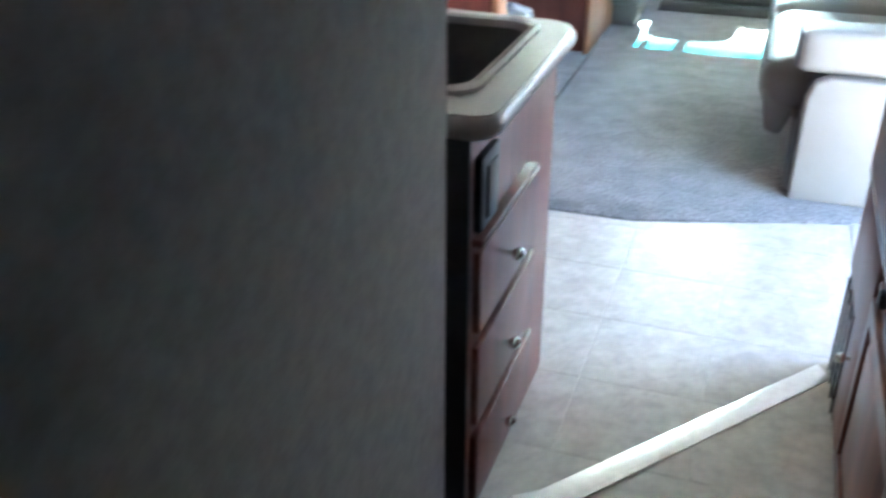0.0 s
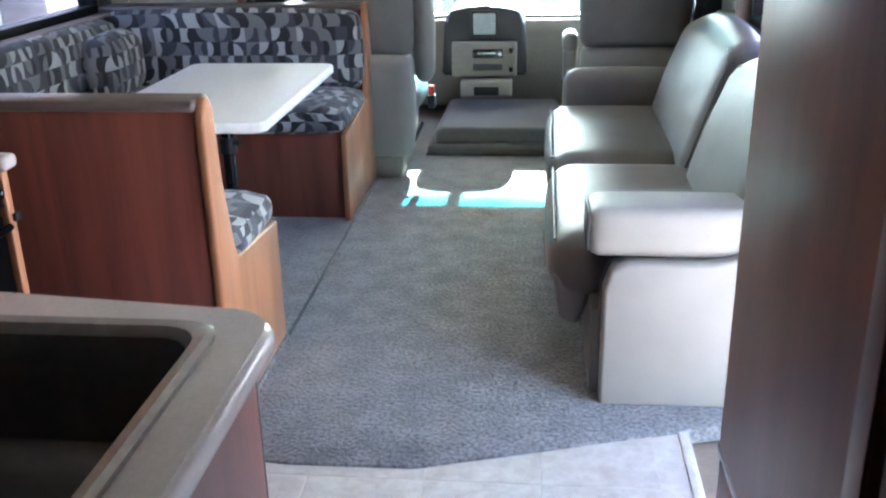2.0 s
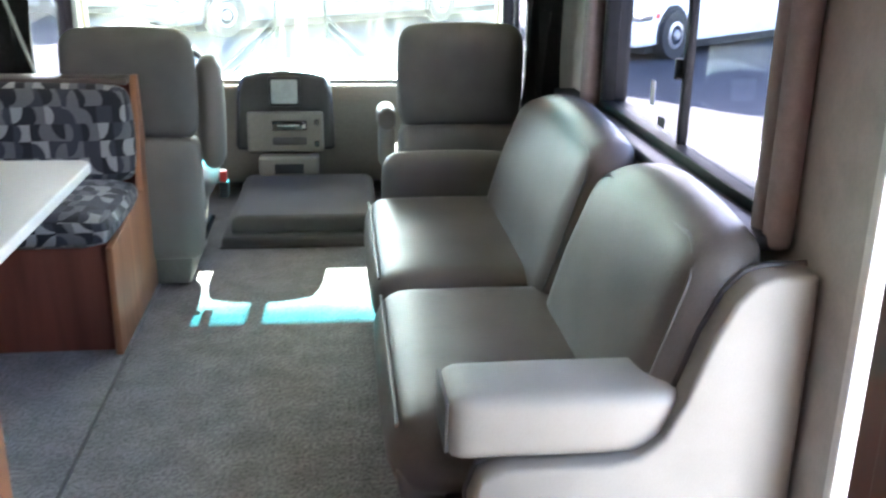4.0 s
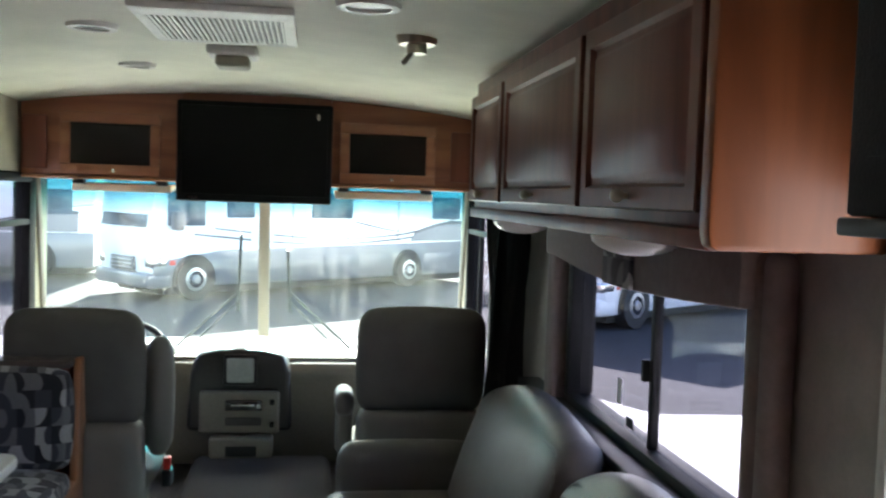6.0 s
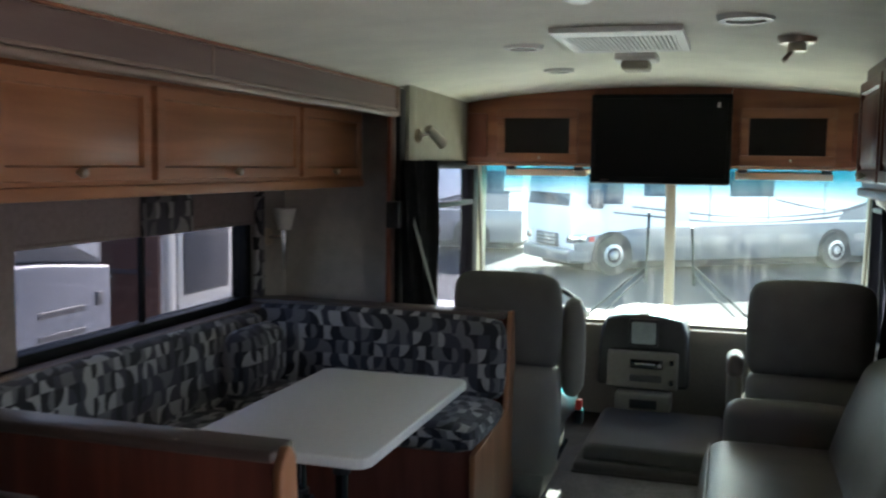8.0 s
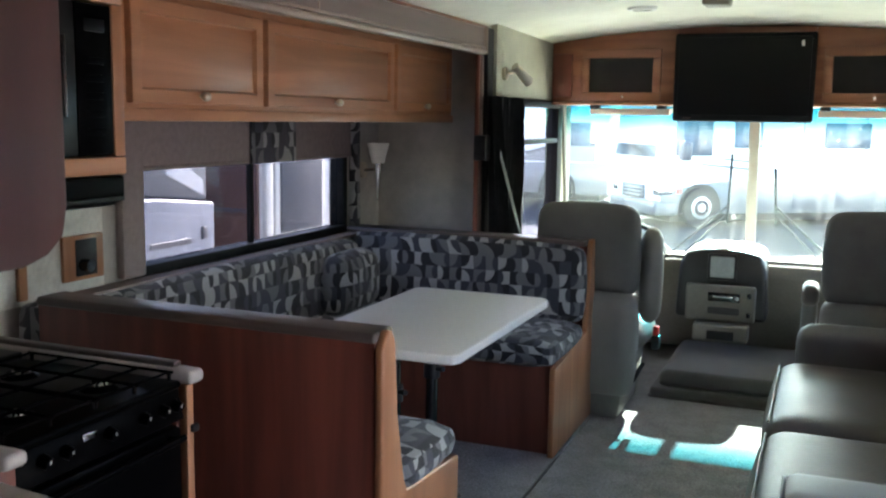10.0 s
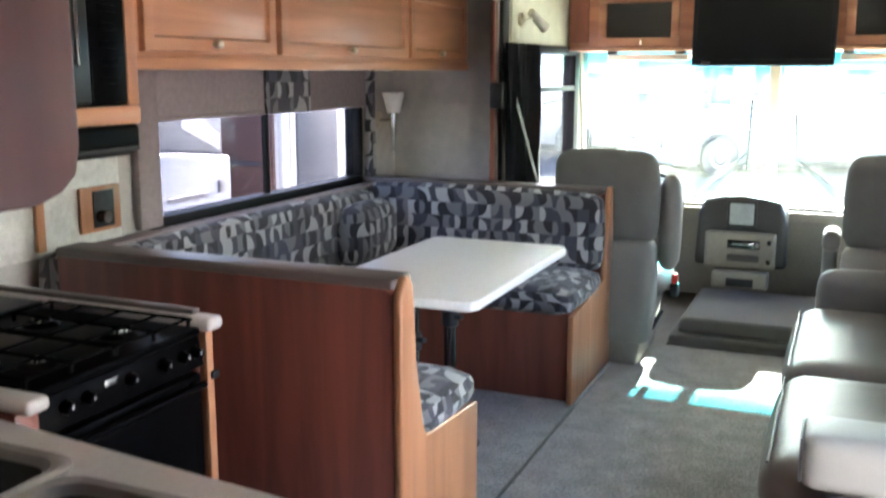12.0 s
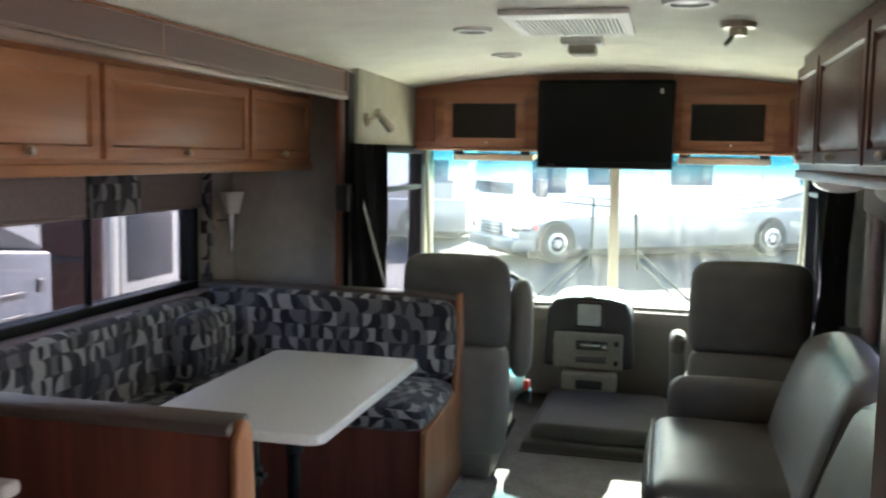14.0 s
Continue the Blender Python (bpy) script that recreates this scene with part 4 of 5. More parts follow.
child("rail_bead", box(-1.25, -1.205, -0.2, 3.603, 1.8755, 1.888, 0.005, 2), M["fascia_light"], fascia, "narrow pale bead")
child("joint_cover", box(-1.214, -1.211, 1.858, 1.87, 1.889, 1.985, 0.001), M["fascia_light"], fascia, "narrow joint cover")
child("end_cap", box(-1.255, -1.2, 3.606, 3.622, 1.85, 1.995, 0.004), M["fascia_light"], fascia)
pil = thing("slide_pillar", (-1.24, 3.65, 0), "wood trim pillar at the slide-out edge with a black seal", "trim", kind="structure")
child("board", box(-1.243, -1.218, 3.545, 3.56, 0.0, 1.845, 0.005), M["dark_wood"], pil, "narrow cherry board")
child("bead", box(-1.248, -1.21, 3.562, 3.6, 0.0, 1.845, 0.012, 3), M["fascia"], pil, "rounded mauve-brown bead")
child("seal", box(-1.25, -1.2, 3.624, 3.72, 0.0, 1.99, 0.008), M["black_plastic"], pil, "black rubber seal")
child("inner_board", box(-1.31, -1.185, 3.722, 3.845, 0.0, 2.02, 0.006), M["cab_trim"], pil)

# the shadow of the low carpet step, laid down as a dark strip
single("floor_binding", box(-0.553, -0.547, 1.62, 2.82, 0.0, 0.016, 0.002), M["piping"], "dark strip drawn as the step shadow of the slide-out carpet", "trim", kind="structure")

# window shade, tab and pleated sides of the dinette window
val = thing("window_valance", (-1.9, 2.5, 1.32), "mauve roller shade pulled part way over the dinette window", "window shade")
child("shade", box(-1.922, -1.905, 1.6, 3.42, 1.3, 1.5, 0.004), M["mauve"], val)
child("hem", box(-1.923, -1.901, 1.6, 3.42, 1.297, 1.315, 0.005), M["mauve"], val)
child("pattern_tab", box(-1.904, -1.89, 2.45, 2.83, 1.296, 1.5, 0.005), M["mosaic"], val, "mosaic-patterned cloth tab")
child("side_pleat", box(-1.925, -1.885, 3.425, 3.5, 0.9, 1.5, 0.012), M["mosaic"], val, "mosaic-patterned side strip")
child("side_pleat", box(-1.925, -1.885, 1.6, 1.725, 0.9, 1.5, 0.012), M["mauve"], val)

sconce = thing("wall_sconce", (-1.89, 3.6, 1.25), "chrome wall sconce with a frosted glass cup beside the window", "wall lamp")
child("plate", cyl((-1.93, 3.58, 1.22), (-1.905, 3.58, 1.22), 0.045), M["brass"], sconce)
child("arm", cyl((-1.905, 3.58, 1.22), (-1.84, 3.6, 1.225), 0.008), M["chrome"], sconce)
child("stem", cyl((-1.83, 3.6, 1.05), (-1.83, 3.6, 1.26), 0.006, 0.026), M["chrome"], sconce)
child("shade", cyl((-1.83, 3.6, 1.26), (-1.83, 3.6, 1.37), 0.035, 0.062, 24), M["opal"], sconce, "frosted glass cup")


# ---------------------------------------------------------------- sofa wall
sofa = thing("sofa", (0.75, 2.3, 0.0), "taupe leather two-seat sofa with dark piping", "sofa")


def sofa_back(y0, y1):
    def warp(p):
        k = (p.z - 0.4) / 0.5
        mid = (p.y - (y0 + y1) / 2) / ((y1 - y0) / 2)
        top = max(0, k - 0.45) * 1.8
        return Vector((p.x + 0.15 * k - 0.01 * mid * mid, p.y, p.z - 0.07 * top * max(0, mid) ** 2 - 0.02 * top * min(0, mid) ** 2))
    return cushion(0.82, 0.985, y0, y1, 0.38, 0.922, 6.5, 0.018, 18, warp)


for y0, y1, b0, b1 in ((1.4, 2.33, 1.31, 2.15), (2.335, 3.36, 2.16, 3.3)):
    child("seat_cushion", cushion(0.335, 0.95, y0, y1, 0.24, 0.45, 6.5, 0.012, 16), M["leather"], sofa, "smooth taupe seat cushion")
    child("back_cushion", sofa_back(b0, b1), M["leather"], sofa, "rounded taupe back cushion")
for b0, b1 in ((1.31, 2.15), (2.16, 3.3)):
    loop = []
    for cy, cz_, s in ((b1 - 0.12, 0.805, 0), (b0 + 0.12, 0.805, 90), (b0 + 0.12, 0.5, 180), (b1 - 0.12, 0.5, 270)):
        for k in range(7):
            q_ = radians(s + 15 * k)
            y, z = cy + 0.092 * math.cos(q_), cz_ + 0.092 * math.sin(q_)
            k_, mid = (z - 0.4) / 0.5, (y - (b0 + b1) / 2) / ((b1 - b0) / 2)
            top = max(0, k_ - 0.45) * 1.8
            loop.append((0.8335 + 0.15 * k_ - 0.01 * mid * mid, y, z - 0.07 * top * max(0, mid) ** 2 - 0.02 * top * min(0, mid) ** 2))
    seam = bmesh.new()
    for p, q in zip(loop, loop[1:] + loop[:1]):
        cyl(p, q, 0.0045, seg=8, bm=seam, caps=False)
    child("seam", seam, M["leather_dark"], sofa, "stitched seam round the back cushion")
for y0, y1 in ((1.4, 2.33), (2.335, 3.36)):
    welt = bmesh.new()
    cyl((0.353, y0 + 0.07, 0.43), (0.353, y1 - 0.07, 0.43), 0.005, seg=8, bm=welt)
    child("welt", welt, M["leather_dark"], sofa, "stitched welt")
child("front_flap", prism([(0.37, 0.18), (0.43, 0.16), (0.48, 0.3), (0.345, 0.34)], "y", 1.42, 3.35, 0.02, 3), M["leather_dark"], sofa)
child("frame", box(0.46, 1.1, 1.3, 3.36, 0.0, 0.28, 0.01), M["leather_dark"], sofa)
side_prof = [(0.49, 0.0), (1.18, 0.0), (1.18, 0.862), (1.09, 0.86), (1.05, 0.848), (1.012, 0.808), (0.97, 0.72), (0.93, 0.6), (0.89, 0.51), (0.84, 0.465), (0.78, 0.452), (0.56, 0.452), (0.51, 0.43), (0.49, 0.37)]
panel_ = child("side_panel", prism(side_prof, "y", 1.225, 1.3, 0.012, 3), M["cream_vinyl"], sofa, "cream vinyl side panel")
pipe = bmesh.new()
run = side_prof[2:] + [(0.49, 0.02)]
for a, b in zip(run, run[1:]):
    cyl((a[0], 1.298, a[1]), (b[0], 1.298, b[1]), 0.008, seg=8, bm=pipe)
child("piping", pipe, M["piping"], panel_, "dark piping")
arm = child("armrest", cushion(0.445, 0.94, 1.255, 1.45, 0.456, 0.6, 14, 0.006, 16), M["cream_vinyl"], sofa, "cream vinyl armrest bolster")
child("armrest_front", box(0.438, 0.449, 1.27, 1.435, 0.472, 0.588, 0.005), M["piping"], arm)
far_arm = cushion(0.42, 0.97, 3.37, 3.5, 0.3, 0.6, 6, 0.01, 12)
child("far_armrest", far_arm, M["leather_dark"], sofa, "taupe far armrest")

# overhead cabinets above the sofa
rc = thing("overhead_cabinet", (1.03, 2.3, 1.5), "dark cherry overhead cabinet row with raised doors above the sofa", "cabinet")
child("body", box(0.91, WALL - 0.001, 1.15, 3.33, 1.535, 2.02, 0.006), M["cherry"], rc)
for a, b in ((1.17, 1.815), (1.85, 2.71), (2.75, 3.31)):
    d = child("door", raised_door("x", 0.91, a, b, 1.57, 1.96, -1), M["dark_wood"], rc, "raised-panel cherry door")
    child("knob", knob("x", 0.888, a + (b - a) * 0.5, 1.595, -1), M["brass"], d, "nickel knob")
child("light_rail", box(0.895, 0.93, 1.15, 3.33, 1.51, 1.545, 0.005), M["dark_wood"], rc)
end = [(0.885, 1.54), (0.89, 1.518), (0.905, 1.512), (1.185, 1.512), (1.185, 2.02), (0.885, 2.05)]
child("end_panel", prism(end, "y", 1.11, 1.15, 0.006, 2), M["amber_v"], rc, "warm amber wood end panel")
for y in (2.98, 1.81):
    lf = thing("under_cabinet_light", (1.0, y, 1.5), "frosted oval light under the overhead cabinet", "light", "lights under the cabinet")
    child("base", cyl((1.02, y, 1.505), (1.02, y, 1.536), 0.1), M["white_plastic"], lf)
    dome = ball((1.02, y, 1.503), 0.1, (1, 1.25, 0.42))
    child("diffuser", dome, M["opal"], lf, "frosted diffuser")

# padded valance and trims around the sofa window
rv_ = thing("window_valance", (1.16, 2.2, 1.4), "padded grey cloth valance over the sofa window", "valance")
curve = [(1.44, 1.53), (1.44, 1.385)] + [(1.44 + 1.5 * k / 10, 1.385 - 0.0 + 0.06 * math.sin(math.pi * k / 10) * -0.6 + 0.02 * k / 10) for k in range(1, 10)] + [(2.94, 1.4), (2.94, 1.53)]
child("board", prism(curve, "x", 1.1, 1.185, 0.01), M["mauve"], rv_, "grey-mauve cloth")
child("pattern_tab", box(1.085, 1.1, 2.03, 2.25, 1.36, 1.53, 0.005), M["mosaic"], rv_, "mosaic-patterned cloth tab")
for a, b in ((1.36, 1.425), (1.42, 1.485)):
    child("side_pleat", box(1.13, 1.188, a, b, 0.86, 1.5, 0.025, 3), M["mauve"], rv_)
child("side_pleat", box(1.13, 1.188, 2.92, 3.02, 0.86, 1.5, 0.02, 3), M["mauve"], rv_)
child("sill", box(1.1, 1.188, 1.38, 3.3, 0.86, 0.893, 0.008), M["black_plastic"], rv_)

# cabinet above the entry door
ec = thing("entry_cabinet", (1.05, 0.6, 1.58), "cabinet darkened for shade, with a patterned cloth front, above the entry door", "cabinet")
# brown body takes the same near-black to look unlit
child("body", box(0.88, WALL - 0.001, 0.2, 0.735, 1.575, 2.04, 0.006), M["dark_cloth"], ec)
child("panel", box(0.868, 0.88, 0.26, 0.69, 1.64, 1.98, 0.004), M["dark_cloth"], ec, "patterned cloth panel")
child("rail", box(0.87, WALL - 0.002, 0.2, 0.737, 1.553, 1.574, 0.005), M["dash_dark"], ec, "dark lower rail")

# ---------------------------------------------------------------- pantry beside the hall
pan = thing("pantry_cabinet", (0.9, -0.3, -0.012), "tall dark cherry pantry cabinet with flat and raised doors", "cabinet")
child("body", box(0.634, WALL - 0.001, -0.895, 0.19, -0.012, 2.06, 0.004), M["dark_wood"], pan)
flat = child("door", box(0.604, 0.634, -0.49, 0.12, 0.575, 1.98, 0.006), M["dark_wood"], pan, "flat cherry door")
child("edge_bead", box(0.599, 0.6045, -0.49, -0.445, 0.58, 1.975, 0.003), M["cherry"], flat, "reddish edge bead")
child("latch", box(0.592, 0.612, -0.5, -0.47, 0.536, 0.568, 0.007), M["black_plastic"], pan, "black latch")
child("gap_strip", box(0.626, 0.6345, -0.505, -0.491, 0.5, 1.98, 0.002), M["black_plastic"], pan, "dark gap strip")
child("rail", box(0.608, 0.634, -0.485, 0.15, 0.545, 0.57, 0.006), M["steel_dark"], pan, "grey metal rail below the flat door")
child("middle_rail", box(0.62, 0.634, -0.89, -0.27, 0.468, 0.488, 0.005), M["cherry"], pan)
for z0, z1 in ((0.495, 1.27), (1.285, 1.98)):
    child("door", raised_door("x", 0.634, -0.88, -0.506, z0, z1, -1, 0.022, 0.038), M["dark_wood"], pan, "raised-panel door")
low = child("door", raised_door("x", 0.634, -0.88, -0.31, 0.06, 0.462, -1, 0.022, 0.055), M["dark_wood"], pan, "low raised-panel door")
side_low = child("door", box(0.614, 0.634, -0.285, 0.15, 0.3, 0.535, 0.005), M["dark_wood"], pan, "small flat door")
vent_frame = child("door", box(0.616, 0.634, -0.285, -0.1, 0.03, 0.295, 0.005), M["dark_wood"], pan)
child("knob", knob("x", 0.616, -0.2, 0.245, -1, 0.012), M["chrome"], vent_frame, "bright knob")
vent_ = child("floor_vent", box(0.62, 0.634, -0.09, 0.16, 0.0, 0.285, 0.004), M["black_plastic"], pan, "dark louvred vent")
for k in range(4):
    child("slat", box(0.613, 0.621, -0.075 + 0.065 * k, -0.062 + 0.065 * k, 0.01, 0.275), M["steel_dark"], vent_)
fr_ = thing("refrigerator", (0.9, -1.3, -0.012), "black-fronted refrigerator beside the pantry in the hall", "refrigerator")
child("case", box(0.66, WALL - 0.001, -1.75, -0.91, -0.012, 2.06, 0.006), M["black_plastic"], fr_)
for z0, z1 in ((0.06, 1.24), (1.26, 2.0)):
    dd = child("door", box(0.636, 0.66, -1.73, -0.93, z0, z1, 0.01, 3), M["black_plastic"], fr_, "black door")
    child("handle", box(0.612, 0.64, -1.12, -1.09, z0 + 0.2, z1 - 0.1, 0.006), M["dash_dark"], dd)

# ---------------------------------------------------------------- galley
gal = thing("sink_cabinet", (-0.6, -0.5, -0.012), "cherry sink cabinet with three drawers facing the aisle", "cabinet")
child("body", box(-1.185, -0.105, -0.725, -0.1, -0.012, 0.7, 0.006), M["dark_wood"], gal)
child("top_rail", box(-1.185, -0.105, -0.725, -0.7, 0.7, 0.855), M["dark_wood"], gal)
child("top_rail", box(-1.185, -0.105, -0.099, -0.085, 0.4, 0.855), M["cherry"], gal)
child("corner_post", box(-0.104, -0.0965, -0.1, -0.088, 0.0, 0.85, 0.002), M["black_plastic"], gal, "dark corner strip")
child("end_face", box(-1.18, -0.094, -0.735, -0.726, 0.0, 0.855, 0.003), M["black_plastic"], gal, "dark end face")
child("front", box(-0.105, -0.095, -0.722, -0.1, 0.0, 0.85, 0.003), M["cherry"], gal, "cherry face frame")
for z0, z1 in ((0.06, 0.22), (0.25, 0.43), (0.46, 0.63)):
    d = child("drawer", box(-0.097, -0.08, -0.7, -0.27, z0, z1, 0.006), M["cherry"], gal, "cherry drawer front")
    child("knob", knob("x", -0.08, -0.53, (z0 + z1) / 2 + 0.005, 1, 0.013), M["chrome"], d, "bright knob")
sw = child("switch_panel", box(-0.096, -0.08, -0.705, -0.6, 0.67, 0.81, 0.005), M["black_plastic"], gal, "black switch plate")
child("rocker", box(-0.082, -0.074, -0.68, -0.625, 0.69, 0.79, 0.004), M["dash_dark"], sw)
child("bracket", box(-0.096, -0.075, -0.71, -0.33, 0.645, 0.66, 0.003), M["cherry"], gal)

ctop = thing("galley_worktop", (-0.6, -0.5, 0.855), "sand solid-surface worktop with rounded nose", "worktop")
SX0, SX1, SY0, SY1, SY2 = -0.535, -0.135, -0.655, -0.158, -0.118


def arc(cx, cy, r, a0, a1, n=9):
    return [(cx + r * math.cos(radians(a0 + (a1 - a0) * k / (n - 1))), cy + r * math.sin(radians(a0 + (a1 - a0) * k / (n - 1)))) for k in range(n)]


def outline(d):
    """The free edge of the worktop, drawn in by d."""
    return [(-1.18, -0.755 + d), *arc(-0.1, -0.7, 0.055 - d, -90, 0), *arc(-0.132, -0.155, 0.085 - d, 0, 83), (-0.37, -0.046 - d), (-0.885, 0.01 - d), (-1.18, 0.044 - d)]


cb = bmesh.new()
rim_ = outline(0.012)
prism([(SX1, -0.743), *rim_[1:19], (SX1, rim_[18][1])], "z", 0.856, 0.897, 0.0, 1, cb)
prism([(-1.18, SY2), (SX0 - 0.015, SY2), (SX0 - 0.015, SY1), (SX1, SY1), (SX1, rim_[18][1]), *rim_[19:]], "z", 0.856, 0.8968, 0.0, 1, cb)
prism([(-1.18, -0.743), (SX1, -0.743), (SX1, SY0), (-1.18, SY0)], "z", 0.856, 0.8968, 0.0, 1, cb)
prism([(-1.18, SY0), (-0.98, SY0), (-0.98, SY2), (-1.18, SY2)], "z", 0.856, 0.8968, 0.0, 1, cb)
child("slab", cb, M["counter"], ctop)
lip = outline(0.0225)
nose = bmesh.new()
for a, b in zip(lip, lip[1:]):
    cyl((*a, 0.8742), (*b, 0.8742), 0.0225, seg=16, bm=nose)
    ball((*b, 0.8742), 0.0225, (1, 1, 1), nose, 16)
child("bullnose", nose, M["counter"], ctop, "rounded front edge")


RIM = ((0.0, 0.894, 0.05), (0.0, 0.905, 0.05), (0.008, 0.91, 0.05), (0.022, 0.907, 0.05), (0.03, 0.893, 0.05))
BOWL = ((0.03, 0.893, 0.05), (0.036, 0.87, 0.05), (0.048, 0.74, 0.055), (0.08, 0.715, 0.06))


def bowl(x0, x1, y0, y1, prof):
    bm = bmesh.new()
    loops = []
    for inset, z, r in prof:
        a0, a1, b0, b1 = x0 + inset, x1 - inset, y0 + inset, y1 - inset
        ring_ = []
        for cx, cy, s in ((a1 - r, b1 - r, 0), (a0 + r, b1 - r, 90), (a0 + r, b0 + r, 180), (a1 - r, b0 + r, 270)):
            for k in range(6):
                a = radians(s + 90 * k / 5)
                ring_.append(bm.verts.new((cx + r * math.cos(a), cy + r * math.sin(a), z)))
        loops.append(ring_)
    for p, q in zip(loops, loops[1:]):
        for i in range(len(p)):
            j = (i + 1) % len(p)
            bm.faces.new((p[i], p[j], q[j], q[i]))
    if prof is BOWL:
        bm.faces.new(loops[-1])
    return bm


sk = thing("kitchen_sink", (-0.4, -0.42, 0.72), "dark double-bowl composite sink set in the worktop", "sink")
for a, b, c, text in ((SX0, SX1 + 0.02, SY1 + 0.015, "dark main bowl"), (-0.985, SX0, SY2 + 0.02, "dark second bowl")):
    child("bowl", bowl(a, b, SY0, c, BOWL), M["sink"], sk, text)
    child("rim", bowl(a, b, SY0, c, RIM), M["sink_rim"], sk, "glossy raised rim")
child("drain", cyl((-0.345, -0.4, 0.716), (-0.345, -0.4, 0.722), 0.045), M["chrome"], sk)

# upper galley cabinet with a rounded maroon end
up = thing("galley_upper_cabinet", (-0.7, -0.6, 1.33), "maroon upper cabinet with a rounded end above the sink", "cabinet")
endp = [(-0.815, 1.335), (-0.33, 1.335), (-0.295, 1.345), (-0.27, 1.365), (-0.262, 1.4), (-0.262, 2.04), (-0.815, 2.04)]
child("end_panel", prism(endp, "x", -0.37, -0.345, 0.006), M["maroon"], up, "maroon end panel with rounded corner")
child("body", box(-1.18, -0.37, -0.815, -0.28, 1.36, 2.03), M["maroon"], up)

# cooker
ck = thing("cooker", (-1.2, 0.4, 0.012), "black gas cooker with wire grates and a glass oven door", "cooker")
child("body", box(-1.4, -0.93, 0.135, 0.655, 0.012, 0.86, 0.006), M["cooker_black"], ck)
child("cooktop", box(-1.4, -0.905, 0.13, 0.66, 0.862, 0.882, 0.008, 3), M["cooker_black"], ck, "black enamel cooktop")
child("control_panel", prism([(-0.93, 0.79), (-0.89, 0.79), (-0.905, 0.865), (-0.93, 0.865)], "y", 0.14, 0.65, 0.005), M["cooker_black"], ck)
odoor = child("oven_door", box(-0.93, -0.895, 0.145, 0.645, 0.25, 0.775, 0.01), M["cooker_black"], ck, "black glass oven door")
child("door_handle", cyl((-0.87, 0.17, 0.755), (-0.87, 0.62, 0.755), 0.009), M["cooker_black"], odoor, "black bar handle")
for y in (0.19, 0.6):
    child("bracket", cyl((-0.896, y, 0.755), (-0.87, y, 0.755), 0.007), M["cooker_black"], odoor)
for y in (0.215, 0.275, 0.4, 0.51, 0.575, 0.62):
    kn = child("knob", cyl((-0.898, y, 0.832), (-0.876, y, 0.828), 0.015, 0.012), M["cooker_black"], ck)
    child("mark", box(-0.8775, -0.8745, y - 0.0015, y + 0.0015, 0.829, 0.839), M["white_plastic"], kn, "white pointer mark", smooth=False)
child("plate", box(-0.8985, -0.8945, 0.325, 0.365, 0.836, 0.85, 0.001), M["chrome"], ck, "small bright plate")
child("lower_panel", box(-0.93, -0.9, 0.145, 0.645, 0.05, 0.24, 0.008), M["cooker_black"], ck)
for x, y in ((-1.03, 0.28), (-1.03, 0.52), (-1.27, 0.28), (-1.27, 0.52)):
    br = child("burner", cyl((x, y, 0.882), (x, y, 0.893), 0.045, 0.032), M["cooker_black"], ck, "black burner ring")
    child("cap", cyl((x, y, 0.893), (x, y, 0.899), 0.022, 0.016), M["chrome"], br, "bright burner cap")
for y0, y1 in ((0.15, 0.39), (0.4, 0.645)):
    g = bmesh.new()
    for x in (-1.36, -1.25, -1.13, -1.02, -0.93):
        cyl((x, y0, 0.902), (x, y1, 0.902), 0.004, seg=8, bm=g)
    for y in (y0, (y0 + y1) / 2, y1):
        cyl((-1.37, y, 0.902), (-0.92, y, 0.902), 0.004, seg=8, bm=g)
        for x in (-1.36, -0.93):
            cyl((x, y, 0.881), (x, y, 0.902), 0.005, seg=8, bm=g)
    child("grate", g, M["cooker_black"], ck, "black wire grate")

fill = thing("worktop_filler", (-1.3, 0.69, 0.012), "narrow cabinet with a pale worktop edge beside the cooker", "cabinet", "narrow cabinets beside the cooker")
child("body", box(-1.9, -0.925, 0.665, 0.72, 0.012, 0.865, 0.004), M["cherry"], fill)
child("top", box(-1.9, -0.885, 0.667, 0.725, 0.866, 0.9, 0.012, 3), M["counter"], fill, "pale worktop edge")
child("upstand", box(-1.9, -0.95, 0.69, 0.718, 0.898, 0.912, 0.004), M["cap"], fill, "low brown upstand")
child("stile", box(-0.925, -0.9, 0.672, 0.698, 0.02, 0.864, 0.004), M["maple_v"], fill, "honey wood stile")
child("catch", box(-0.9, -0.888, 0.68, 0.705, 0.745, 0.765, 0.004), M["black_plastic"], fill)
fill2 = thing("worktop_filler", (-1.3, 0.09, 0.012), "narrow worktop piece between the cooker and the sink counter", "cabinet", "narrow cabinets beside the cooker")
child("body", box(-1.9, -0.87, 0.07, 0.125, 0.012, 0.865, 0.004), M["cherry"], fill2)
child("top", box(-1.9, -0.835, 0.068, 0.126, 0.866, 0.896, 0.012, 3), M["counter"], fill2, "pale worktop edge")
ledge = thing("worktop_ledge", (-1.65, 0.4, 0.012), "black ledge closing the gap behind the cooker", "worktop")
child("body", box(-1.92, -1.41, 0.13, 0.66, 0.012, 0.864, 0.004), M["dark_wood"], ledge)
child("top", box(-1.92, -1.405, 0.13, 0.66, 0.866, 0.898, 0.006, 2), M["black_plastic"], ledge)

single("backsplash", box(SLIDE + 0.001, SLIDE + 0.012, -0.14, 1.53, 0.88, 1.3, 0.002), M["backsplash"], "cream patterned backsplash panel behind the cooker", "backsplash", kind="structure")
outl = thing("wall_outlet", (-1.91, 1.4, 1.0), "black outlet in a wooden frame on the backsplash", "outlet")
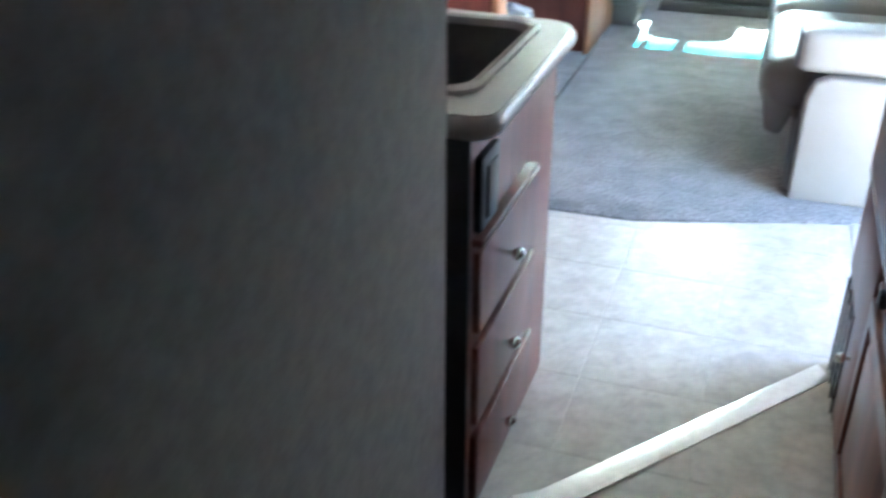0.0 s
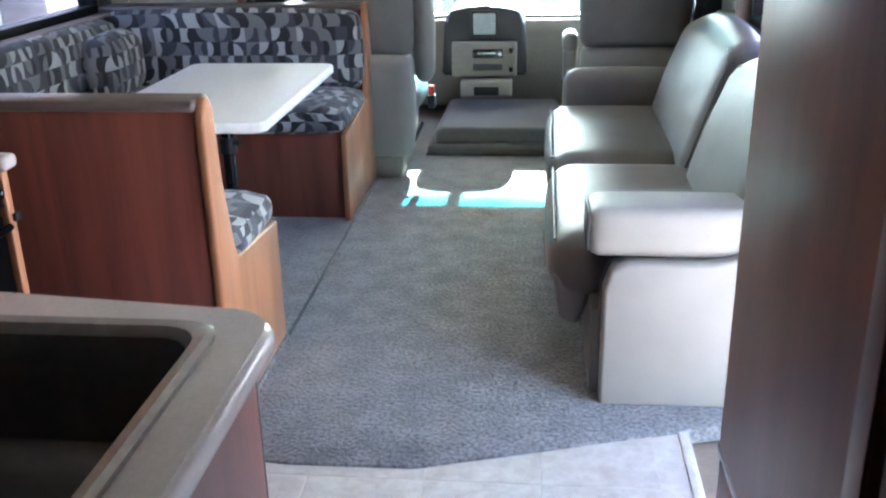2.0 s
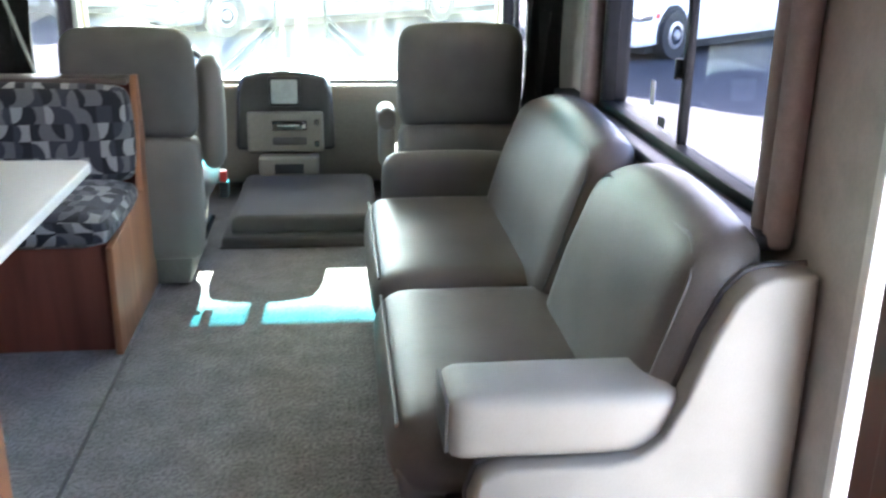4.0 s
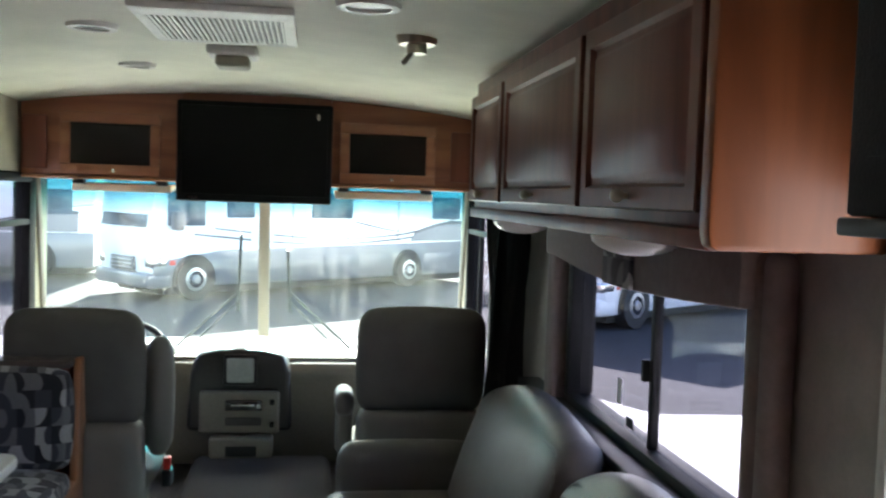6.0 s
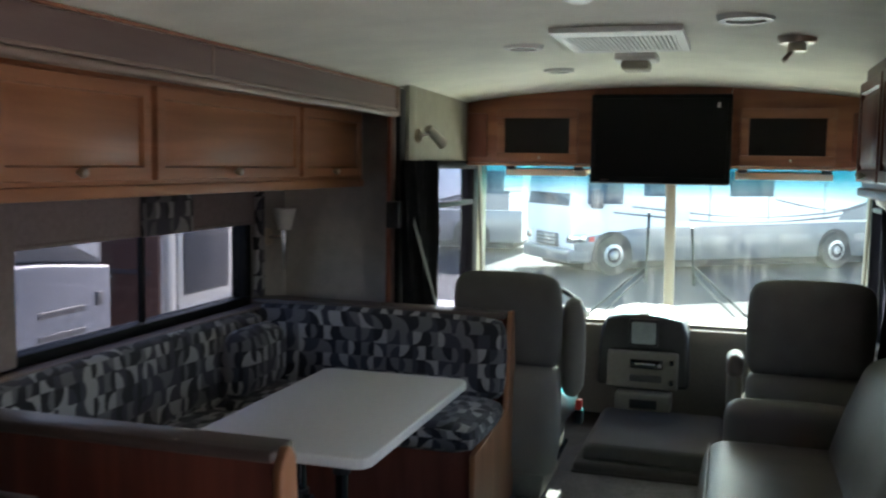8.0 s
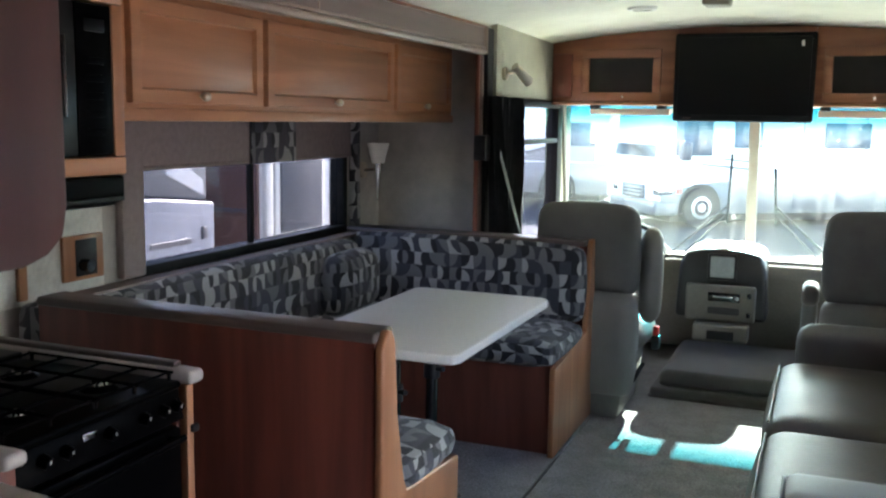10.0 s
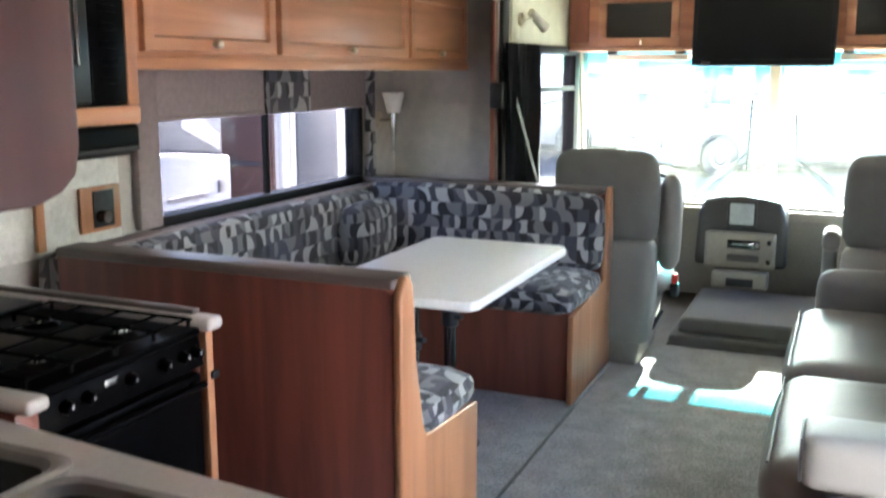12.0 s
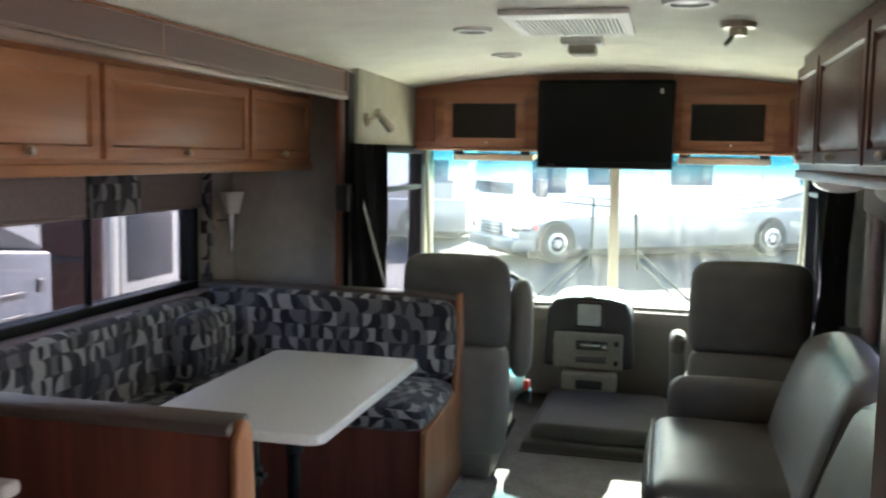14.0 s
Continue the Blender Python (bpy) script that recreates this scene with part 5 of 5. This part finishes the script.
child("frame", box(-1.918, -1.902, 1.32, 1.515, 0.93, 1.09, 0.006), M["maple_v"], outl, "wooden frame")
child("plate", box(-1.904, -1.896, 1.375, 1.475, 0.945, 1.075, 0.004), M["black_plastic"], outl)
child("plug", cyl((-1.897, 1.405, 0.985), (-1.86, 1.405, 0.985), 0.022), M["black"], outl)
single("backsplash_strip", box(-1.918, -1.9, 1.125, 1.16, 0.9, 1.2, 0.004), M["maple_v"], "narrow upright wood strip on the backsplash", "trim", kind="structure")

mw = thing("microwave", (-1.6, 0.7, 1.3), "black built-in microwave in a honey wood frame", "microwave")
for a in ((0.2, 1.125, 1.333, 1.385), (0.2, 1.125, 1.825, 1.953)):
    child("surround_rail", box(-1.9, -1.45, *a, 0.005), M["maple"], mw, "honey wood rail")
for a in ((1.08, 1.124, 1.386, 1.824), (0.2, 0.25, 1.386, 1.824)):
    child("surround_stile", box(-1.9, -1.451, *a, 0.005), M["maple_v"], mw, "honey wood stile")
child("case", box(-1.89, -1.465, 0.252, 1.078, 1.387, 1.823, 0.01), M["cooker_black"], mw)
child("door", box(-1.464, -1.448, 0.26, 0.93, 1.392, 1.818, 0.008), M["screen"], mw, "black glass door")
child("control_panel", box(-1.464, -1.45, 0.935, 1.075, 1.392, 1.818, 0.006), M["cooker_black"], mw, "black control panel")
child("handle", cyl((-1.43, 0.865, 1.5), (-1.43, 0.865, 1.72), 0.007), M["steel_dark"], mw, "dark steel bar handle")
for z in (1.51, 1.71):
    child("handle_stud", cyl((-1.45, 0.865, z), (-1.43, 0.865, z), 0.005, seg=10), M["steel_dark"], mw)
for k in range(5):
    child("button", box(-1.451, -1.447, 0.97, 1.04, 1.45 + 0.05 * k, 1.47 + 0.05 * k, 0.001), M["cooker_black"], mw)
child("display", box(-1.451, -1.447, 0.965, 1.045, 1.74, 1.775, 0.001), M["screen"], mw, "dark display")
hd = thing("range_hood", (-1.65, 0.7, 1.2), "black range hood under the microwave", "range hood")
child("shell", prism([(-1.9, 1.235), (-1.5, 1.235), (-1.452, 1.262), (-1.452, 1.331), (-1.9, 1.331)], "y", 0.22, 1.12, 0.012, 3), M["cooker_black"], hd)
child("lip", box(-1.47, -1.448, 0.23, 1.11, 1.255, 1.267, 0.003), M["black_plastic"], hd, "thin lower lip")

# ---------------------------------------------------------------- ceiling fittings
cz = lambda x: CEIL - 0.085 * (abs(x) / 1.19) ** 2.2
av = thing("ceiling_vent", (0, 2.87, 2.1), "white slatted air vent in the ceiling", "vent")
child("backing", box(-0.21, 0.2, 2.56, 3.02, 2.084, 2.094), M["dash_dark"], av)
f4 = bmesh.new()
for a in ((-0.235, 0.225, 2.45, 2.57), (-0.235, 0.225, 3.01, 3.045), (-0.235, -0.2, 2.568, 3.012), (0.19, 0.225, 2.568, 3.012)):
    box(*a, 2.075, 2.096, 0.004, 2, f4)
child("frame", f4, M["white_plastic"], av)
for k in range(24):
    x = -0.196 + 0.0164 * k
    child("slat", box(x, x + 0.0085, 2.567, 3.013, 2.074, 2.086, 0.002), M["white_plastic"], av, smooth=False)
det = thing("smoke_detector", (-0.01, 3.4, 2.06), "white box-shaped alarm on the ceiling", "alarm")
child("base", box(-0.1, 0.08, 3.22, 3.39, 2.065, 2.102, 0.012, 3), M["white_plastic"], det)
child("cover", box(-0.07, 0.05, 3.24, 3.37, 2.025, 2.07, 0.015, 3), M["cab_trim"], det)


def ceiling_disc(name, x, y, r, label, category, inner):
    t = thing(name, (x, y, cz(x) - 0.01), label, category, "ceiling discs")
    z = cz(x)
    child("ring", ring((x, y), r, r, z - 0.014, z + 0.01, r * 0.35), M["white_plastic"], t, "white ring")
    child("insert", cyl((x, y, z - 0.006), (x, y, z + 0.012), r * 0.7), inner, t)
    return t


ceiling_disc("ceiling_light", 0.425, 2.3, 0.095, "white round recessed ceiling light, unlit", "light", M["opal"])
ceiling_disc("ceiling_speaker", -0.42, 2.9, 0.085, "white ringed ceiling speaker with dark grille", "speaker", M["dash_dark"])
ceiling_disc("ceiling_plate", -0.44, 3.82, 0.08, "small white round ceiling plate", "plate", M["white_plastic"])
dome_ = thing("ceiling_dome_light", (-0.01, 1.6, 2.06), "narrow white oval ceiling light with a glossy diffuser, unlit", "light")
child("base", ring((-0.01, 1.6), 0.075, 0.24, 2.082, 2.102, 0.03), M["white_plastic"], dome_)
child("diffuser", ball((-0.01, 1.6, 2.086), 0.1, (0.6, 2.25, 0.45), None, 24), M["opal"], dome_, "glossy white diffuser")
sm = thing("ceiling_latch", (0.605, 2.74, 2.05), "small chrome fitting on the ceiling with a hanging lever", "ceiling fitting")
child("base", cyl((0.605, 2.74, cz(0.605) - 0.022), (0.605, 2.74, cz(0.605) + 0.01), 0.06, 0.07), M["brass"], sm)
child("boss", cyl((0.605, 2.74, cz(0.605) - 0.05), (0.605, 2.74, cz(0.605) - 0.02), 0.032), M["brass"], sm)
child("lever", cyl((0.59, 2.74, cz(0.605) - 0.045), (0.56, 2.71, cz(0.605) - 0.085), 0.008), M["brass"], sm)

# ---------------------------------------------------------------- outside
G = -1.05
bm = bmesh.new()
bmesh.ops.create_grid(bm, x_segments=2, y_segments=2, size=600)
bmesh.ops.translate(bm, verts=bm.verts, vec=(0, 0, G))
single("ground", bm, M["asphalt"], "wide dark asphalt lot", "ground", kind="structure", smooth=False)
# slanted far edge draws sun against shadow by a change of ground colour
single("pavement", prism([(-30, -12), (30, -12), (30, 9.5), (4.6, 10.8), (1.6, 16.6), (-30, 16.6)], "z", G - 0.1, G + 0.02), M["concrete"], "pale concrete apron cut to the outline of the sunlit ground", "pavement", kind="structure", smooth=False)


def wheel_at(x, y, z, r, axis, parent):
    w = child("wheel", cyl(Vector((x, y, z)) - Vector(axis) * 0.14, Vector((x, y, z)) + Vector(axis) * 0.14, r, seg=28), M["rubber"], parent, "black tyre with bright rim")
    for s in (-1, 1):
        child("rim", cyl(Vector((x, y, z)) + Vector(axis) * 0.13 * s, Vector((x, y, z)) + Vector(axis) * 0.152 * s, r * 0.62, r * 0.5, seg=24), M["wheel_rim"], w)
        child("dish", cyl(Vector((x, y, z)) + Vector(axis) * 0.15 * s, Vector((x, y, z)) + Vector(axis) * 0.156 * s, r * 0.4, seg=20), M["rv_glass"], w, "dark slotted dish")
        child("hub", cyl(Vector((x, y, z)) + Vector(axis) * 0.15 * s, Vector((x, y, z)) + Vector(axis) * 0.19 * s, r * 0.24, r * 0.18, seg=16), M["wheel_rim"], w, "bright hub cap")
    return w


def motorhome(x0, x1, y, depth, label, lower, wheels, windows, height=3.3, turn=0.0):
    """A parked motorhome seen from its side, its long side at y facing the viewer."""
    rv = thing("motorhome", ((x0 + x1) / 2, y + depth / 2, G), label, "motorhome", "parked motorhomes")
    z0, z1 = G + 0.35, G + height
    side_ = [(x0 + 0.25, z0), (x1, z0), (x1, z1 - 0.1), (x1 - 0.1, z1), (x0 + 0.5, z1), (x0 + 0.2, z1 - 0.2), (x0 - 0.05, z0 + 1.3), (x0, z0 + 0.3)]
    child("body", prism(side_, "y", y, y + depth, 0.06, 3), M["rv_white"], rv, "white body")
    skirt = [(x0 + 0.1, z0 - 0.02), (x1 - 0.02, z0 - 0.02), (x1 - 0.02, z0 + 0.95), (x0 + 1.8, z0 + 0.8), (x0 + 0.02, z0 + 0.55)]
    child("skirt", prism(skirt, "y", y - 0.025, y + 0.02, 0.008), lower, rv, "grey lower body")
    for k, (a, b, h) in enumerate(((0.1, 1.0, 1.18), (0.15, 1.0, 1.32), (0.55, 1.0, 1.5))):
        L = x1 - x0
        pts = []
        for j in range(13):
            u = a + (b - a) * j / 12
            pts.append((x0 + L * u, z0 + h - 0.28 * math.sin(math.pi * min(1, (u - a) / (b - a) * 1.15)) + 0.22 * max(0, u - 0.75) * 4))
        band = pts + [(u, w + 0.035 + 0.02 * math.sin(i)) for i, (u, w) in reversed(list(enumerate(pts)))]
        child("stripe", prism(band, "y", y - 0.012, y + 0.01), M["rv_dark"] if k != 1 else M["rv_grey"], rv, "graphite stripe", smooth=False)
    for a, b, c, d in windows:
        w = child("window", box(a, b, y - 0.03, y + 0.02, G + c, G + d, 0.05, 3), M["rv_window"], rv, "tinted window")
    for k in range(5):
        a = x0 + (x1 - x0) * (0.34 + 0.115 * k)
        child("bay_door", box(a, a + (x1 - x0) * 0.1, y - 0.034, y - 0.02, z0 + 0.08, z0 + 0.6, 0.02), lower, rv, "storage bay door")
    for k in range(3):
        a = x0 + (x1 - x0) * (0.36 + 0.17 * k)
        child("panel_seam", box(a, a + 0.03, y - 0.008, y + 0.01, z0 + 0.98, z1 - 0.25), M["rv_grey"], rv, "grey panel seam", smooth=False)
    L = x1 - x0
    sweep = [(x0 + L * (0.76 + 0.2 * j / 10), z0 + 1.05 + 0.42 * math.sin(math.pi * (0.08 + 0.5 * j / 10))) for j in range(11)]
    child("rear_sweep", prism([(x0 + L * 0.96, z0 + 0.96), (x0 + L * 0.745, z0 + 0.96), *sweep], "y", y - 0.02, y + 0.01), M["rv_mid"], rv, "grey painted sweep over the rear wheel", smooth=False)
    crest = sweep + [(u, w + 0.09) for u, w in reversed(sweep)]
    child("sweep_edge", prism(crest, "y", y - 0.022, y + 0.01), M["rv_dark"], rv, "graphite edge of the sweep", smooth=False)
    child("awning", cyl((x0 + L * 0.3, y - 0.09, z1 - 0.32), (x0 + L * 0.86, y - 0.09, z1 - 0.32), 0.08, seg=14), M["rv_mid"], rv, "rolled grey awning")
    child("entry_door", box(x0 + L * 0.245, x0 + L * 0.305, y - 0.026, y + 0.01, z0 + 0.98, z0 + 2.15, 0.03), M["rv_white"], rv, "white entry door")
    child("windscreen", prism([(x0 - 0.06, z0 + 1.35), (x0 + 0.13, z0 + 2.35), (x0 + 0.16, z0 + 2.35), (x0 - 0.02, z0 + 1.35)], "y", y + 0.15, y + depth - 0.15), M["rv_glass"], rv, "dark windscreen")
    child("headlamp", box(x0 - 0.03, x0 + 0.4, y - 0.03, y + 0.3, z0 + 0.42, z0 + 0.66, 0.06, 3), M["chrome"], rv, "bright headlamp")
    child("marker_lamp", box(x0 + 0.45, x0 + 0.6, y - 0.035, y, z0 + 0.48, z0 + 0.6, 0.02), M["red"], rv, "red marker lamp")
    child("bumper", box(x0 - 0.12, x0 + 0.5, y - 0.03, y + depth, z0 - 0.05, z0 + 0.3, 0.08, 3), lower, rv)
    child("mirror", box(x0 + 0.4, x0 + 0.62, y - 0.42, y - 0.1, z0 + 1.3, z0 + 1.75, 0.06, 3), M["rv_dark"], rv, "dark side mirror")
    for k in (0.35, 0.7):
        a = x0 + (x1 - x0) * k
        child("roof_unit", box(a, a + 1.0, y + 0.7, y + 1.7, z1 - 0.02, z1 + 0.28, 0.1, 3), M["rv_white"], rv, "white roof air unit")
    # dark block added to make the shadow under the body
    child("chassis", box(x0 + 0.4, x1 - 0.3, y + 0.15, y + depth - 0.1, G + 0.12, z0 + 0.05, 0.05), M["rubber"], rv, "dark underbody block filling in the shadow beneath")
    for x in wheels:
        arch_ = [(x + 0.58 * math.cos(math.pi * q / 14), G + 0.5 + 0.58 * math.sin(math.pi * q / 14)) for q in range(15)]
        child("wheel_arch", prism([(x + 0.58, G + 0.33), *arch_, (x - 0.58, G + 0.33)], "y", y - 0.036, y + 0.25), M["rubber"], rv)
        wheel_at(x, y + 0.02, G + 0.49, 0.49, (0, 1, 0), rv)
    gr = child("grille", box(x0 - 0.09, x0 + 0.1, y + 0.7, y + depth - 0.7, z0 + 0.32, z0 + 0.66, 0.03), M["rv_dark"], rv, "dark grille")
    for k in range(3):
        child("grille_bar", box(x0 - 0.11, x0 - 0.08, y + 0.75, y + depth - 0.75, z0 + 0.38 + 0.09 * k, z0 + 0.41 + 0.09 * k, 0.008), M["wheel_rim"], gr)
    child("far_headlamp", box(x0 - 0.03, x0 + 0.4, y + depth - 0.3, y + depth + 0.03, z0 + 0.42, z0 + 0.66, 0.06, 3), M["chrome"], rv, "bright headlamp")
    rv.rotation_euler = (0, 0, radians(turn))
    return rv


motorhome(-5.19, 5.81, 25.01, 2.5, "white and grey parked motorhome with curved graphite stripes", M["rv_grey"], (-4.09, 2.91), ((-4.8, -3.8, 1.75, 2.65), (-3.2, -2.4, 1.95, 2.65), (-0.6, 0.8, 1.95, 2.6), (3.9, 5.1, 1.95, 2.6)), 3.7, 38.0)
motorhome(-16.5, -5.6, 27.0, 2.5, "white parked motorhome farther along the row", M["rv_grey"], (-13.0, -7.2), ((-15.8, -14.6, 1.75, 2.6), (-10.0, -8.6, 1.8, 2.5), (-7.0, -6.2, 1.8, 2.5)), 3.6)
motorhome(10.5, 22.0, 29.0, 2.5, "white parked motorhome beyond the lot", M["rv_grey"], (12.6, 19.0), ((11.0, 12.2, 1.75, 2.6), (15.0, 16.5, 1.8, 2.5)), 3.5)

# motorhome seen through the sofa window, parked at the same slant
motorhome(4.26, 15.26, 21.13, 2.5, "white parked motorhome with a dark grille, standing alone", M["rv_white"], (5.36, 12.36), ((4.66, 5.66, 1.8, 2.6), (8.76, 10.16, 1.9, 2.6)), 3.4, 38.0)

# vehicles close beside the slide-out window
near_l = thing("trailer", (-5.2, 7.2, G), "white trailer with a dark rounded window and a door", "trailer", "parked trailers")
child("body", box(-6.6, -4.1, 5.94, 12.5, G + 0.4, G + 3.0, 0.08, 3), M["rv_white"], near_l, "white ribbed body")
child("window", box(-4.12, -4.06, 6.17, 6.93, G + 1.5, G + 2.24, 0.1, 3), M["trailer_pane"], near_l, "dark rounded window")
child("window_ring", box(-4.115, -4.075, 6.1, 7.0, G + 1.43, G + 2.31, 0.1, 3), M["white_plastic"], near_l)
child("rear_door", box(-6.5, -4.14, 5.9, 5.94, G + 0.5, G + 2.9, 0.01), M["rust"], near_l, "brown rear ramp door")
for z in (1.1, 1.7, 2.3):
    child("door_rib", box(-6.45, -4.2, 5.885, 5.902, G + z, G + z + 0.04, 0.006), M["rv_dark"], near_l)
child("corner_trim", box(-4.13, -4.07, 5.95, 6.06, G + 0.45, G + 2.9, 0.02), M["white_plastic"], near_l)
child("corner_seam", box(-4.102, -4.094, 6.11, 6.14, G + 0.45, G + 2.9, 0.003), M["rv_dark"], near_l, "dark panel seam")
child("lower_stripe", box(-4.105, -4.092, 6.2, 12.4, G + 1.08, G + 1.16, 0.005), M["rv_grey"], near_l, "grey stripe", smooth=False)
wheel_at(-4.25, 9.5, G + 0.38, 0.38, (1, 0, 0), near_l)
far_l = thing("trailer", (-6, 4.0, G), "white trailer coloured blue-grey for its shaded side, with grey vents", "trailer", "parked trailers")
child("body", prism([(1.0, G + 0.4), (5.09, G + 0.4), (5.09, G + 1.88), (4.4, G + 1.95), (1.0, G + 2.1)], "x", -6.6, -4.0, 0.03, 3), M["pale_blue"], far_l, "white body coloured blue-grey for shade")
# separate darker shell draws the shaded zone over the body
child("cap", prism([(1.0, G + 2.105), (4.4, G + 1.955), (5.06, G + 1.885), (5.06, G + 2.5), (1.0, G + 2.75)], "x", -6.5, -4.05, 0.03, 3), M["cap_grey"], far_l, "upper part greyed for the shade on it")
child("cap_stripe", prism([(4.55, G + 2.12), (5.0, G + 1.93), (5.0, G + 2.05), (4.6, G + 2.3)], "x", -4.06, -4.04, 0.004), M["rv_white"], far_l, "pale slanted stripe", smooth=False)
for z in (1.42, 1.58):
    child("vent", box(-4.012, -3.99, 4.3, 4.78, G + z, G + z + 0.045, 0.008), M["rv_grey"], far_l, "grey vent slot", smooth=False)
child("latch", box(-4.01, -3.98, 4.9, 4.97, G + 1.6, G + 1.7, 0.01), M["rv_grey"], far_l)
wheel_at(-4.2, 2.0, G + 0.38, 0.38, (1, 0, 0), far_l)
dark_l = thing("storage_shed", (-9, 8, G), "brown shaded shed wall beyond the trailers", "shed")
child("wall", box(-12, -8.5, 3, 16, G, G + 3.2, 0.03), M["rust"], dark_l)
child("roof", prism([(-12.2, G + 3.2), (-8.3, G + 3.2), (-10.2, G + 3.9)], "y", 2.8, 16.2, 0.02), M["rv_grey"], dark_l)

# ---------------------------------------------------------------- floor tiles, one by one
SIZE, JOINT = 0.3065, 0.0015
tm = finish("tile", box(-SIZE / 2 + JOINT / 2, SIZE / 2 - JOINT / 2, -SIZE / 2 + JOINT / 2, SIZE / 2 - JOINT / 2, -0.008, 0.0, 0.0015, 1), M["tile"])
for i in range(-4, 3):
    for j in range(-3, 4):
        x, y = 0.012 + 0.311 / 2 + i * 0.308, 0.36 + j * 0.308
        if x + SIZE / 2 > 0.715 or y < -0.45 or y > 1.1:
            continue
        t = new("tile", tm)
        t.location = (x, y, -0.008)
        t.parent = tile_floor
